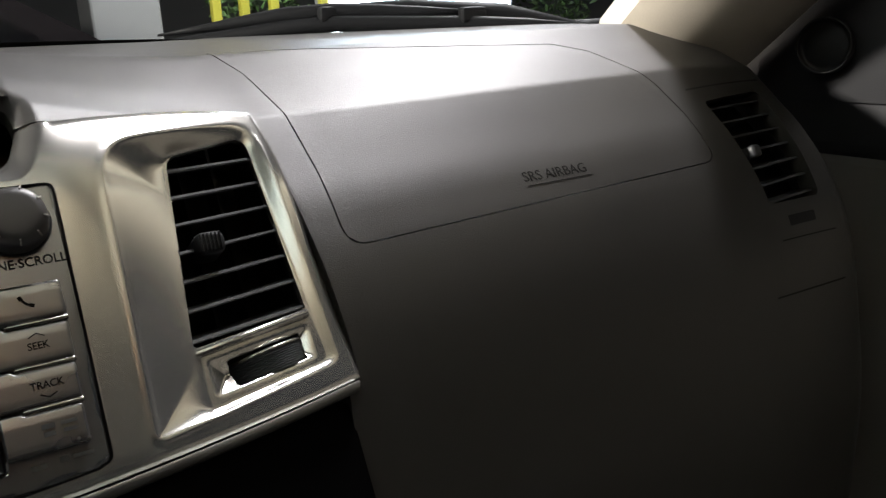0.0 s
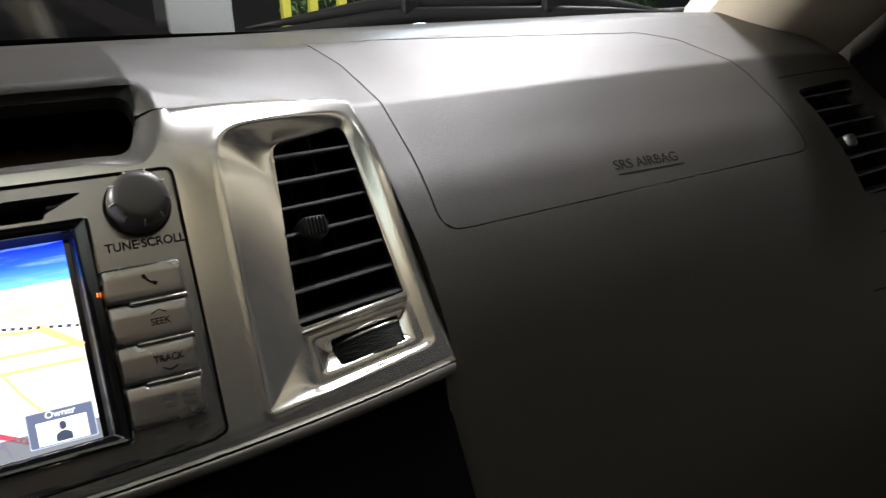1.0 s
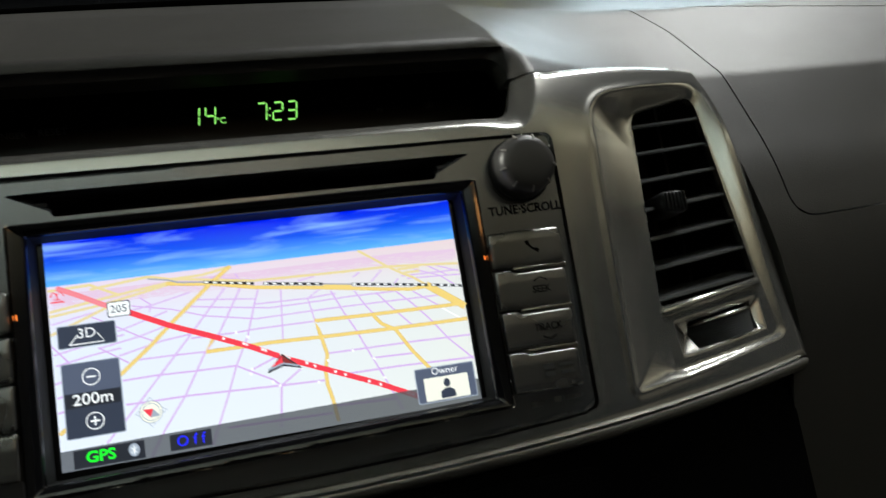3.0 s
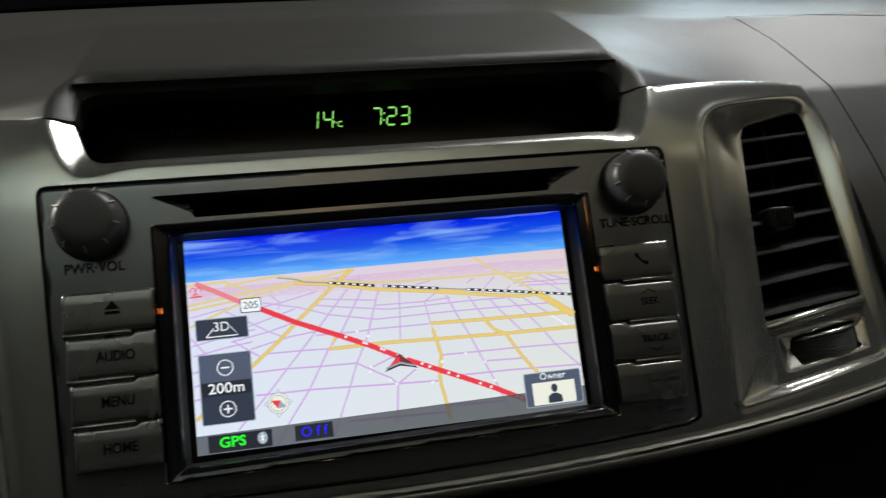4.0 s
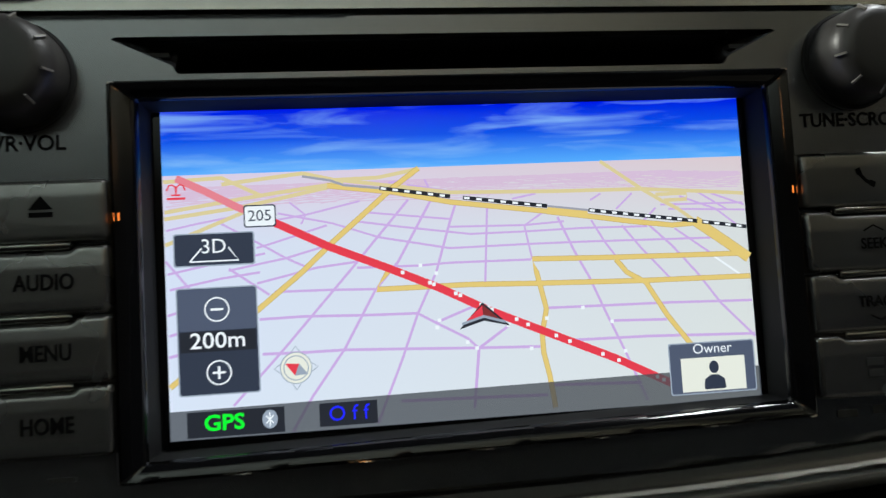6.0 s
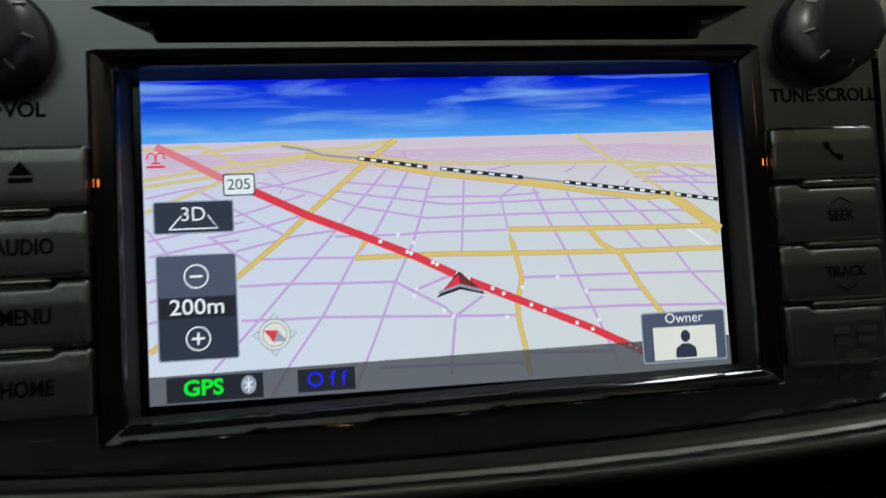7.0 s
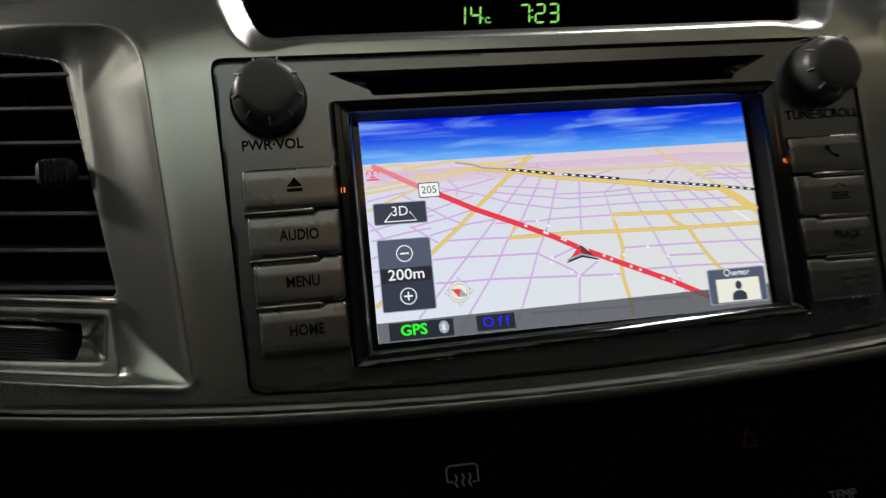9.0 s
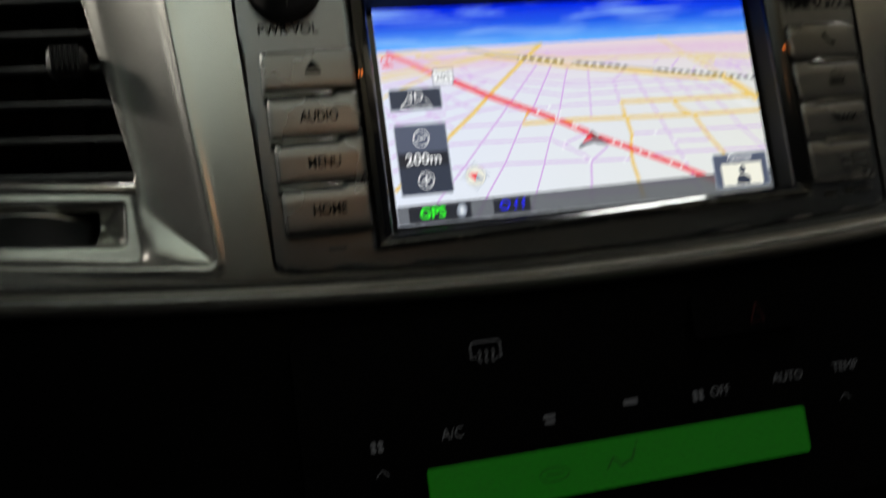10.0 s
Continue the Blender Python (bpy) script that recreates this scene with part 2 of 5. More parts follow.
wheel_r, wheel_l = inside(WHEEL), inside(mirrored(WHEEL))


def fascia_keep(x, z):
    holes = np.maximum.reduce([unit_in(x, z), grille_r(x, z), grille_l(x, z), wheel_r(x, z), wheel_l(x, z)])
    return np.minimum(fascia_in(x, z), -holes)


def fascia_raw(x, z):
    y = fascia_height(x, z)
    d = np.maximum(fascia_in(x, z), 0)
    side = np.clip((np.abs(x) - 0.078) / 0.024, 0, 1) ** 2
    notch = (np.abs(x) < 0.116) & (z > 0.055)
    y = y + np.where(notch, lip(np.maximum(-hood_in(x, z), 0), 0.0035 + 0.0055 * side, 0.0028 + 0.0036 * side), lip(d, 0.003, 0.0014))
    ax = np.abs(x)
    ax = np.maximum(ax, 0.1482 + 0.0108 * np.clip((z + 0.014) / 0.083, 0, 1))
    deep = 0.004 + 0.178 * (ax - 0.148) + 0.0915 * (z + 0.014) + 1.6 * (ax - 0.148) * np.clip(z + 0.014, -0.02, 1)
    deep = deep + 0.0055 * np.clip(np.maximum(box_r(x, z), box_l(x, z)) / 0.0065, 0, 1)
    for bowl, flat in ((bowl_r, floor_r), (bowl_l, floor_l)):
        rim = bowl(x, z)
        y = y - 0.0006 * np.exp(-((rim + 0.0004) / 0.0016) ** 2) * np.clip((0.185 - np.abs(x)) / 0.03, 0, 1)
        a, b = np.maximum(rim, 0), np.maximum(-flat(x, z), 0)
        f = a / (a + b + 1e-6)
        gap = deep - y
        y = y + 0.5 * (gap + 0.0012 + np.sqrt((gap - 0.0012) ** 2 + 4e-6)) * (0.9 * f + 0.1 * f * f * (3 - 2 * f))
    return y


def fascia_face(x, z):
    """The moulded face with its creases softened."""
    e = 0.0007
    return (2 * fascia_raw(x, z) + fascia_raw(x + e, z) + fascia_raw(x - e, z) + fascia_raw(x, z + e) + fascia_raw(x, z - e)) / 6


# ---- dashboard ----
dashboard = thing("dashboard", "taupe grained plastic dashboard with a padded passenger side", "dashboard")
AIRBAG = rounded([(0.2170, 0.1596), (0.2262, 0.1335), (0.2295, 0.0968), (0.2313, 0.0596), (0.2300, 0.0165), (0.4770, 0.0232), (0.4780, 0.0594), (0.4741, 0.0839), (0.4652, 0.1050), (0.4565, 0.1238), (0.4377, 0.1357)], [0.001, 0.01, 0.02, 0.02, 0.011, 0.009, 0.01, 0.01, 0.01, 0.01, 0.01], 6)
airbag_in = inside(AIRBAG)
SIDE = rounded([(0.5033, -0.0117), (0.5591, -0.0116), (0.5656, 0.0711), (0.5013, 0.0657)], 0.003)
side_in = inside(SIDE)


def pad_keep(x, z):
    y = pad_height(x, z)
    ahead = screen_line(x) - world_y(y, z)
    holes = np.maximum.reduce([airbag_in(x, z) + 0.0006, side_in(x, z), hood_in(x, z), fascia_in(x, z) + 0.0008, np.where((np.abs(x) < 0.212) & (z < 0.07), 0.01, -1.0), (y - 0.42) * 1.0])
    return np.minimum(ahead, -holes)


def pad_face(x, z):
    y = pad_height(x, z)
    d = -hood_in(x, z)
    y = y + lip(np.maximum(d, 0), 0.0095, 0.010)
    return y + fillet(np.maximum(-fascia_in(x, z), 0), 0.0015)


PAD_XS = np.unique(np.round(np.concatenate([np.arange(-0.64, 0.641, 0.004), np.arange(-0.126, -0.094, 0.0013), np.arange(0.094, 0.126, 0.0013), np.arange(0.200, 0.240, 0.002)]), 5))
PAD_ZS = np.unique(np.round(np.concatenate([np.arange(-0.34, 0.331, 0.004), np.arange(0.076, 0.112, 0.0013)]), 5))
sheet("upper_pad", 0, 0, 0, 0, 0, pad_keep, pad_face, PAD, dashboard, skirt=0.012, xs=PAD_XS, zs=PAD_ZS)
sheet("airbag_cover", 0.20, 0.50, 0.01, 0.16, 0.004, lambda x, z: airbag_in(x, z) - 0.0002, pad_height, PAD, dashboard, "taupe grained airbag cover with a fine seam", skirt=0.004, xs=np.arange(0.20, 0.501, 0.004), zs=np.unique(np.round(np.concatenate([np.arange(0.010, 0.170, 0.004), np.arange(0.086, 0.104, 0.001)]), 5)))

# ---- centre fascia ----
fascia = thing("center_fascia", "satin silver centre fascia with two tall air vents", "fascia")
sheet("fascia_plate", -0.22, 0.22, -0.062, 0.10, 0.0008, fascia_keep, fascia_face, SILVER, fascia, skirt=0.004).data.set_sharp_from_angle(angle=radians(72))

def ring(outer, inner, y0, y1, mat, name, parent, label=""):
    """A flat ring between two outlines of equally many points, from y0 back to y1."""
    n = len(outer)
    verts = [(x, y0, z) for x, z in outer] + [(x, y0, z) for x, z in inner] + [(x, y1, z) for x, z in outer] + [(x, y1, z) for x, z in inner]
    faces = []
    for i in range(n):
        j = (i + 1) % n
        faces += [[i, j, n + j, n + i], [i, 2 * n + i, 2 * n + j, j], [n + i, n + j, 3 * n + j, 3 * n + i], [2 * n + i, 3 * n + i, 3 * n + j, 2 * n + j]]
    return mesh_ob(name, verts, faces, mat, parent, label, smooth=False)


def plate(name, points, y0, y1, mat, parent, label="", inset=0.0, rise=0.0):
    """A slab with the outline of points from y0 (front) back to y1; the front may be drawn in by a bevel."""
    bm = bmesh.new()
    front = [bm.verts.new((x, y0, z)) for x, z in points]
    back = [bm.verts.new((x, y1, z)) for x, z in points]
    n = len(points)
    face = bm.faces.new(front)
    bm.faces.new(list(reversed(back)))
    for i in range(n):
        j = (i + 1) % n
        bm.faces.new((front[j], front[i], back[i], back[j]))
    if inset:
        bmesh.ops.inset_region(bm, faces=[face], thickness=inset, depth=rise)
    bmesh.ops.recalc_face_normals(bm, faces=bm.faces[:])
    return part(name, bm, mat, parent, label)


def bars(name, x, z, width, lines, height, gap, y, mat, parent, label=""):
    """Plain bars in place of small print."""
    bm = bmesh.new()
    for k in range(lines):
        piece = bmesh.ops.create_cube(bm, size=1.0)["verts"]
        for v in piece:
            v.co = (x + v.co.x * width * (1 - 0.15 * (k % 2)), y + v.co.y * 0.0002, z - k * gap + v.co.z * height)
    return part(name, bm, mat, parent, label)


def ribbon_mesh(name, lines, y, mat, parent, label=""):
    """Flat strokes: each line is (points, width)."""
    verts, faces = [], []
    for points, width in lines:
        pts = [Vector((p[0] / 1000, p[1] / 1000)) for p in points]
        start = len(verts)
        for i, p in enumerate(pts):
            d = (pts[min(i + 1, len(pts) - 1)] - pts[max(i - 1, 0)]).normalized()
            n = Vector((-d.y, d.x)) * width / 2000
            verts += [(p.x + n.x, y, p.y + n.y), (p.x - n.x, y, p.y - n.y)]
        for i in range(len(pts) - 1):
            a = start + 2 * i
            faces.append([a, a + 1, a + 3, a + 2])
    return mesh_ob(name, verts, faces, mat, parent, label, smooth=False)


def disc_points(x, z, r, n=20, rz=None):
    return [(x + r * math.cos(2 * math.pi * k / n), z + (rz or r) * math.sin(2 * math.pi * k / n)) for k in range(n)]


# ---- lower trim strip of the fascia ----
TRIMSILVER = material("satin_trim_paint", (0.48, 0.48, 0.46), 0.40, 0.88, grain_size=0.0004, vary=0.04)


def trim_strip():
    verts, faces, section = [], [], 9
    xs = np.linspace(-0.2148, 0.2148, 61)
    for x in xs:
        top = foot(abs(x)) - 0.0008
        base = float(fascia_height(np.array([x]), np.array([top]))[0])
        tall = 0.0043 + 0.0004 * (abs(x) / 0.217) ** 2
        for k in range(section):
            a = math.pi * k / (section - 1)
            verts.append((x, base - 0.0020 * math.sin(a) ** 0.7 - 0.0002 + 0.0055 * (k / (section - 1)) ** 1.6, top - tall * (1 - math.cos(a)) / 2))
        verts.append((x, base + 0.014, top - tall))
        verts.append((x, base + 0.014, top))
    n = section + 2
    for i in range(len(xs) - 1):
        for k in range(n):
            a, b = i * n + k, i * n + (k + 1) % n
            faces.append([a, b, b + n, a + n])
    faces += [list(range(n)), list(reversed(range((len(xs) - 1) * n, len(xs) * n)))]
    ob = mesh_ob("lower_trim_strip", verts, faces, TRIMSILVER, fascia, "satin silver rounded trim strip")
    ob.data.set_sharp_from_angle(angle=radians(50))


trim_strip()

# ---- air vents ----
def grille_x(z, right):
    f = (z + 0.0140) / 0.083
    return (0.2012 - 0.0017 * f) if right else (0.1482 + 0.0108 * f)


def vent_depth(x, z):
    return 0.004 + 0.178 * (x - 0.148) + 0.0915 * (z + 0.014) + 1.6 * (x - 0.148) * (z + 0.014)


def air_vent(side):
    vent = thing("air_vent", "black centre air vent with horizontal slats and a thumbwheel", "air vent", group="centre air vents")
    for k in range(7):
        zl = 0.0630 - 0.0124 * k
        zr = zl + 0.0062
        xl, xr = grille_x(zl, False) - 0.003, grille_x(zr, True) + 0.002
        verts, faces = [], []
        for x, z in ((xl, zl), (xr, zr)):
            y = vent_depth(x, z) + 0.0015
            for dy, dz in ((0, -0.0004), (0.0003, 0.0007), (0.016, 0.0042), (0.016, 0.0030), (0.0008, -0.0009)):
                verts.append((x if side > 0 else -x - view_shear(z), y + dy, z + dz))
        for i in range(5):
            j = (i + 1) % 5
            faces.append([i, j, 5 + j, 5 + i] if side < 0 else [j, i, 5 + i, 5 + j])
        faces += [[0, 1, 2, 3, 4], [9, 8, 7, 6, 5]]
        mesh_ob("slat", verts, faces, SLAT, vent, smooth=False)
    for f in (0.3, 0.62):
        x = 0.154 + 0.046 * f
        part("vertical_vane", block(x * side - 0.0006, x * side + 0.0006, 0.034, 0.05, -0.014, 0.080), DEEP, vent)
    # silver sill under the slats
    verts, faces = [], []
    for x, z in ((0.1488, -0.0163), (0.1495, -0.0160), (0.2010, -0.0090), (0.2016, -0.0089)):
        y = vent_depth(x, z)
        small = 0.4 if x in (0.1488, 0.2016) else 1.0
        for k in range(8):
            a = 2 * math.pi * k / 8
            verts.append((x if side > 0 else -x - view_shear(z), y - 0.0016 * small * math.cos(a), z + 0.0020 * small * math.sin(a)))
    for i in range(3):
        for k in range(8):
            faces.append([8 * i + k, 8 * i + (k + 1) % 8, 8 * i + 8 + (k + 1) % 8, 8 * i + 8 + k])
    faces += [list(range(8)), list(reversed(range(24, 32)))]
    mesh_ob("sill", verts, faces, SILVER, vent, "rounded silver sill below the slats")
    # ribbed tab on the fourth slat
    tab_z, tab_x, tab_y = 0.0280, 0.1665 * side, vent_depth(0.1665, 0.028) - 0.006
    tab = part("tab", block(tab_x - 0.0062, tab_x + 0.0062, tab_y, tab_y + 0.02, tab_z - 0.0048, tab_z + 0.0048, 0.0032, 4), BLACK, vent, "ribbed dark grey tab", smooth=True)
    for k in range(6):
        x = tab_x - 0.004 + 0.0016 * k
        part("rib", block(x - 0.0004, x + 0.0004, tab_y - 0.0005, tab_y + 0.001, tab_z - 0.0038, tab_z + 0.0038, 0.0002, 1), BLACK, tab)
    # thumbwheel
    cx, cz, cy, r = 0.1805 * side, -0.0252, 0.0245, 0.0172
    verts, faces, steps = [], [], 64
    rows = [(-0.0052, -0.0008)] + [(-0.0046 + 0.00092 * k + e, (-0.0006 if e else 0.0)) for k in range(10) for e in (0, 0.00046)] + [(0.0052, -0.0010)]
    for k in range(steps):
        a = 2 * math.pi * k / steps
        for dz, dr in rows:
            q = r + dr
            verts.append((cx + q * math.sin(a), cy - q * math.cos(a), cz + dz + 0.13 * q * math.sin(a) * side))
    n = len(rows)
    for k in range(steps):
        for i in range(n - 1):
            a, b = n * k + i, n * ((k + 1) % steps) + i
            faces.append([a, b, b + 1, a + 1])
    faces += [[n * k for k in reversed(range(steps))], [n * k + n - 1 for k in range(steps)]]
    mesh_ob("thumbwheel", verts, faces, SLAT, vent, "ribbed black thumbwheel", smooth=False)
    # Silver arc added along the wheel's upper edge as its highlight.
    verts, faces = [], []
    for k in range(25):
        a = radians(-70 + 140 * k / 24)
        for q, dz in ((r + 0.0002, 0.0042), (r - 0.0004, 0.0054), (r - 0.0022, 0.0056), (r - 0.0022, 0.0042)):
            verts.append((cx + q * math.sin(a), cy - q * math.cos(a), cz + dz + 0.13 * q * math.sin(a) * side))
    for k in range(24):
        for i in range(4):
            faces.append([4 * k + i, 4 * k + (i + 1) % 4, 4 * k + 4 + (i + 1) % 4, 4 * k + 4 + i])
    mesh_ob("wheel_highlight_band", verts, faces, SILVER, vent, "silver band giving the thumbwheel's upper edge its highlight")
    # duct behind
    x0, x1 = (0.1460, 0.2035) if side > 0 else (-0.2075, -0.1460)
    bm = block(x0, x1, 0.016, 0.075, -0.040, 0.0815)
    for v in bm.verts:
        if v.co.y < 0.02:
            v.co.y = vent_depth(abs(v.co.x), v.co.z) + 0.004
    bmesh.ops.delete(bm, geom=[f for f in bm.faces if f.normal.y < -0.9], context="FACES")
    part("duct", bm, DEEP, vent)


SLAT = material("charcoal_slat_plastic", (0.05, 0.052, 0.055), 0.38, grain=0.1, grain_size=0.0006)
air_vent(1)
air_vent(-1)

# ---- clock display in the hood ----
clock = thing("clock_display", "black multi-display with green clock and outside temperature", "clock")
bm = block(-0.1056, 0.1056, 0.010, 0.060, 0.0655, 0.1005)
for v in bm.verts:
    if v.co.y > 0.05:
        v.co.x *= 1.10
        v.co.z = 0.066 if v.co.z < 0.08 else 0.122
bmesh.ops.delete(bm, geom=[f for f in bm.faces if f.normal.y < -0.9], context="FACES")
part("housing", bm, BLACK, clock)
part("lens", block(-0.1155, 0.1155, 0.0567, 0.0575, 0.067, 0.120), material("smoked_lens", (0.003, 0.003, 0.003), 0.3), clock)
DIGIT = glow("green_digit_glow", (0.34, 0.90, 0.16), 0.85)
FAINTGLOW = material("dim_print", (0.16, 0.16, 0.16), 0.6)
SEGMENTS = {"1": "bc", "4": "fgbc", "7": "abc", "2": "abged", "3": "abgcd"}


def digit(char, x, z, w, h, parent):
    s = 0.00052
    slant = 0.12
    places = {"a": (0, h, 1), "g": (0, h / 2, 1), "d": (0, 0, 1), "f": (0, h / 2, 0), "b": (w, h / 2, 0), "e": (0, 0, 0), "c": (w, 0, 0)}
    for seg in SEGMENTS[char]:
        px, pz, flat = places[seg]
        if flat:
            pts = [(px + s * 0.8, pz), (px + s * 1.3, pz + s * 0.6), (px + w - s * 1.3, pz + s * 0.6), (px + w - s * 0.8, pz), (px + w - s * 1.3, pz - s * 0.6), (px + s * 1.3, pz - s * 0.6)]
        else:
            pts = [(px, pz + s * 0.5), (px - s * 0.6, pz + s), (px - s * 0.6, pz + h / 2 - s), (px, pz + h / 2 - s * 0.5), (px + s * 0.6, pz + h / 2 - s), (px + s * 0.6, pz + s)]
        plate("digit_segment", [(x + a + slant * b, z + b) for a, b in pts], 0.0560, 0.0566, DIGIT, parent)


for char, x in (("1", -0.0200), ("4", -0.0134), ("7", 0.0080), ("2", 0.0148), ("3", 0.0208)):
    digit(char, x, 0.0930, 0.0040, 0.0080, clock)
for z in (0.0953, 0.0985):
    plate("colon_dot", disc_points(0.0133 + 0.12 * (z - 0.093), z, 0.00038, 8), 0.0560, 0.0566, DIGIT, clock)
writing("degree_sign", "°C", 0.0038, -0.0068, 0.0562, 0.0945, DIGIT, clock)
writing("faint_word", "PASSENGER", 0.0037, -0.0916, 0.0563, 0.0945, FAINTGLOW, clock, stretch=0.95)
writing("faint_word", "RESET", 0.0042, -0.0726, 0.0563, 0.0950, FAINTGLOW, clock)
writing("faint_word", "00", 0.0042, 0.0846, 0.0563, 0.0945, FAINTGLOW, clock)
writing("faint_word", "M", 0.0034, 0.0616, 0.0563, 0.0940, FAINTGLOW, clock)

# ---- head unit ----
head_unit = thing("head_unit", "dark silver navigation head unit with a lit map screen", "car stereo")
BEZEL_X, BEZEL_HIGH = 0.0788, 0.0420
BEZEL = rounded([(-BEZEL_X, -0.0445), (BEZEL_X, -0.0415), (BEZEL_X, BEZEL_HIGH), (-BEZEL_X, BEZEL_HIGH)], 0.0022)
bezel_in = inside(BEZEL)
SLOT = [(-0.0790, 0.0523), (0.0790, 0.0523), (0.0645, 0.0455), (0.0645, 0.0438), (-0.0645, 0.0438), (-0.0645, 0.0455)]
slot_in = inside(SLOT)
FACE_Y = -0.0058
sheet("faceplate", -0.114, 0.114, -0.053, 0.059, 0.0012, lambda x, z: np.minimum.reduce([unit_in(x, z) - 0.0007, -bezel_in(x, z), -slot_in(x, z)]), lambda x, z: FACE_Y + fillet(np.maximum(unit_in(x, z) - 0.0007, 0), 0.0008) + 0 * x, GUNMETAL, head_unit, "dark silver painted faceplate", skirt=0.004)
# the wedge-shaped ends and throat of the disc slot
for side in (-1, 1):
    pts = [(-0.0790 * side, FACE_Y, 0.0523), (-0.0645 * side, FACE_Y, 0.0455), (-0.0645 * side, 0.0, 0.0500), (-0.0645 * side, 0.0, 0.0440), (-0.0790 * side, FACE_Y + 0.003, 0.0523)]
    mesh_ob("slot_cheek", pts, [[0, 1, 3, 2]] if side > 0 else [[2, 3, 1, 0]], GUNMETAL, head_unit, smooth=False)
    part("slot_stop", block(-0.0680 * side - 0.0022, -0.0680 * side + 0.0022, -0.0050, 0.001, 0.0479, 0.0489), DEEP, head_unit)
bm = block(-0.0785, 0.0785, -0.0040, 0.02, 0.0436, 0.0524)
bmesh.ops.delete(bm, geom=[f for f in bm.faces if f.normal.y < -0.9], context="FACES")
part("disc_slot", bm, DEEP, head_unit, "black disc slot")

SCREEN_X, SCREEN_LOW, SCREEN_HIGH = 0.0690, -0.0368, 0.0374


def frame_depth(x, z):
    """How far in from the frame's rim a place lies: 0 at the rim, 1 at the frame's inner edge, with mitred corners."""
    low = -0.0430 + 0.0015 * x / BEZEL_X
    return np.minimum.reduce([(BEZEL_X - np.abs(x)) / 0.0067, (BEZEL_HIGH - z) / 0.0046, (z - low) / 0.0046])


def frame_band(u0, u1):
    return lambda x, z: 0.004 * np.minimum.reduce([frame_depth(x, z) - u0, u1 - frame_depth(x, z), bezel_in(x, z) * 250])


def frame_section(x, z):
    return np.interp(frame_depth(x, z), [0, 0.05, 0.10, 0.15, 0.20, 0.26, 0.55, 0.86, 0.93, 0.98, 1.02, 1.16], [-0.0064, -0.0084, -0.0088, -0.0082, -0.0089, -0.0103, -0.0099, -0.0089, -0.0085, -0.0078, -0.0066, -0.0006])


SMOKED = material("dark_smoked_chrome", (0.05, 0.05, 0.048), 0.24, 1.0, vary=0.05)
sheet("bezel_rim", -0.0795, 0.0795, -0.0447, 0.0427, 0.0005, frame_band(-0.5, 0.13), frame_section, CHROME, head_unit, "thin smoked chrome rim", skirt=0.003)
sheet("screen_frame", -0.0795, 0.0795, -0.0447, 0.0427, 0.0005, frame_band(0.13, 0.89), frame_section, GLOSS, head_unit, "gloss black bevelled screen frame", skirt=0.004)
sheet("inner_rim", -0.0795, 0.0795, -0.0447, 0.0427, 0.0005, frame_band(0.89, 1.0), frame_section, SMOKED, head_unit, "dark bright-edged inner chamfer", skirt=0.001)
sheet("inner_wall", -0.0795, 0.0795, -0.0447, 0.0427, 0.0005, frame_band(1.0, 1.16), frame_section, DEEP, head_unit, "matt black inner wall round the display", skirt=0.001)
part("screen_border", block(-0.0735, 0.0735, -0.0002, 0.0003, -0.0405, 0.0405), GLOSS, head_unit, "black glass border of the display")

# Glowing slivers stand in for orange reflections on the gloss bezel; no lamps there.
BEZEL_GLINT = glow("orange_glint_glow", (1.0, 0.22, 0.03), 1.3)
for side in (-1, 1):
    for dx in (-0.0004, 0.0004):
        part("bezel_glint", block(side * 0.0766 + dx - 0.00022, side * 0.0766 + dx + 0.00022, -0.0102, -0.0085, 0.0112, 0.0130, 0.0001, 1), BEZEL_GLINT, head_unit, "tiny glowing orange glint in place of a reflection in the bezel")

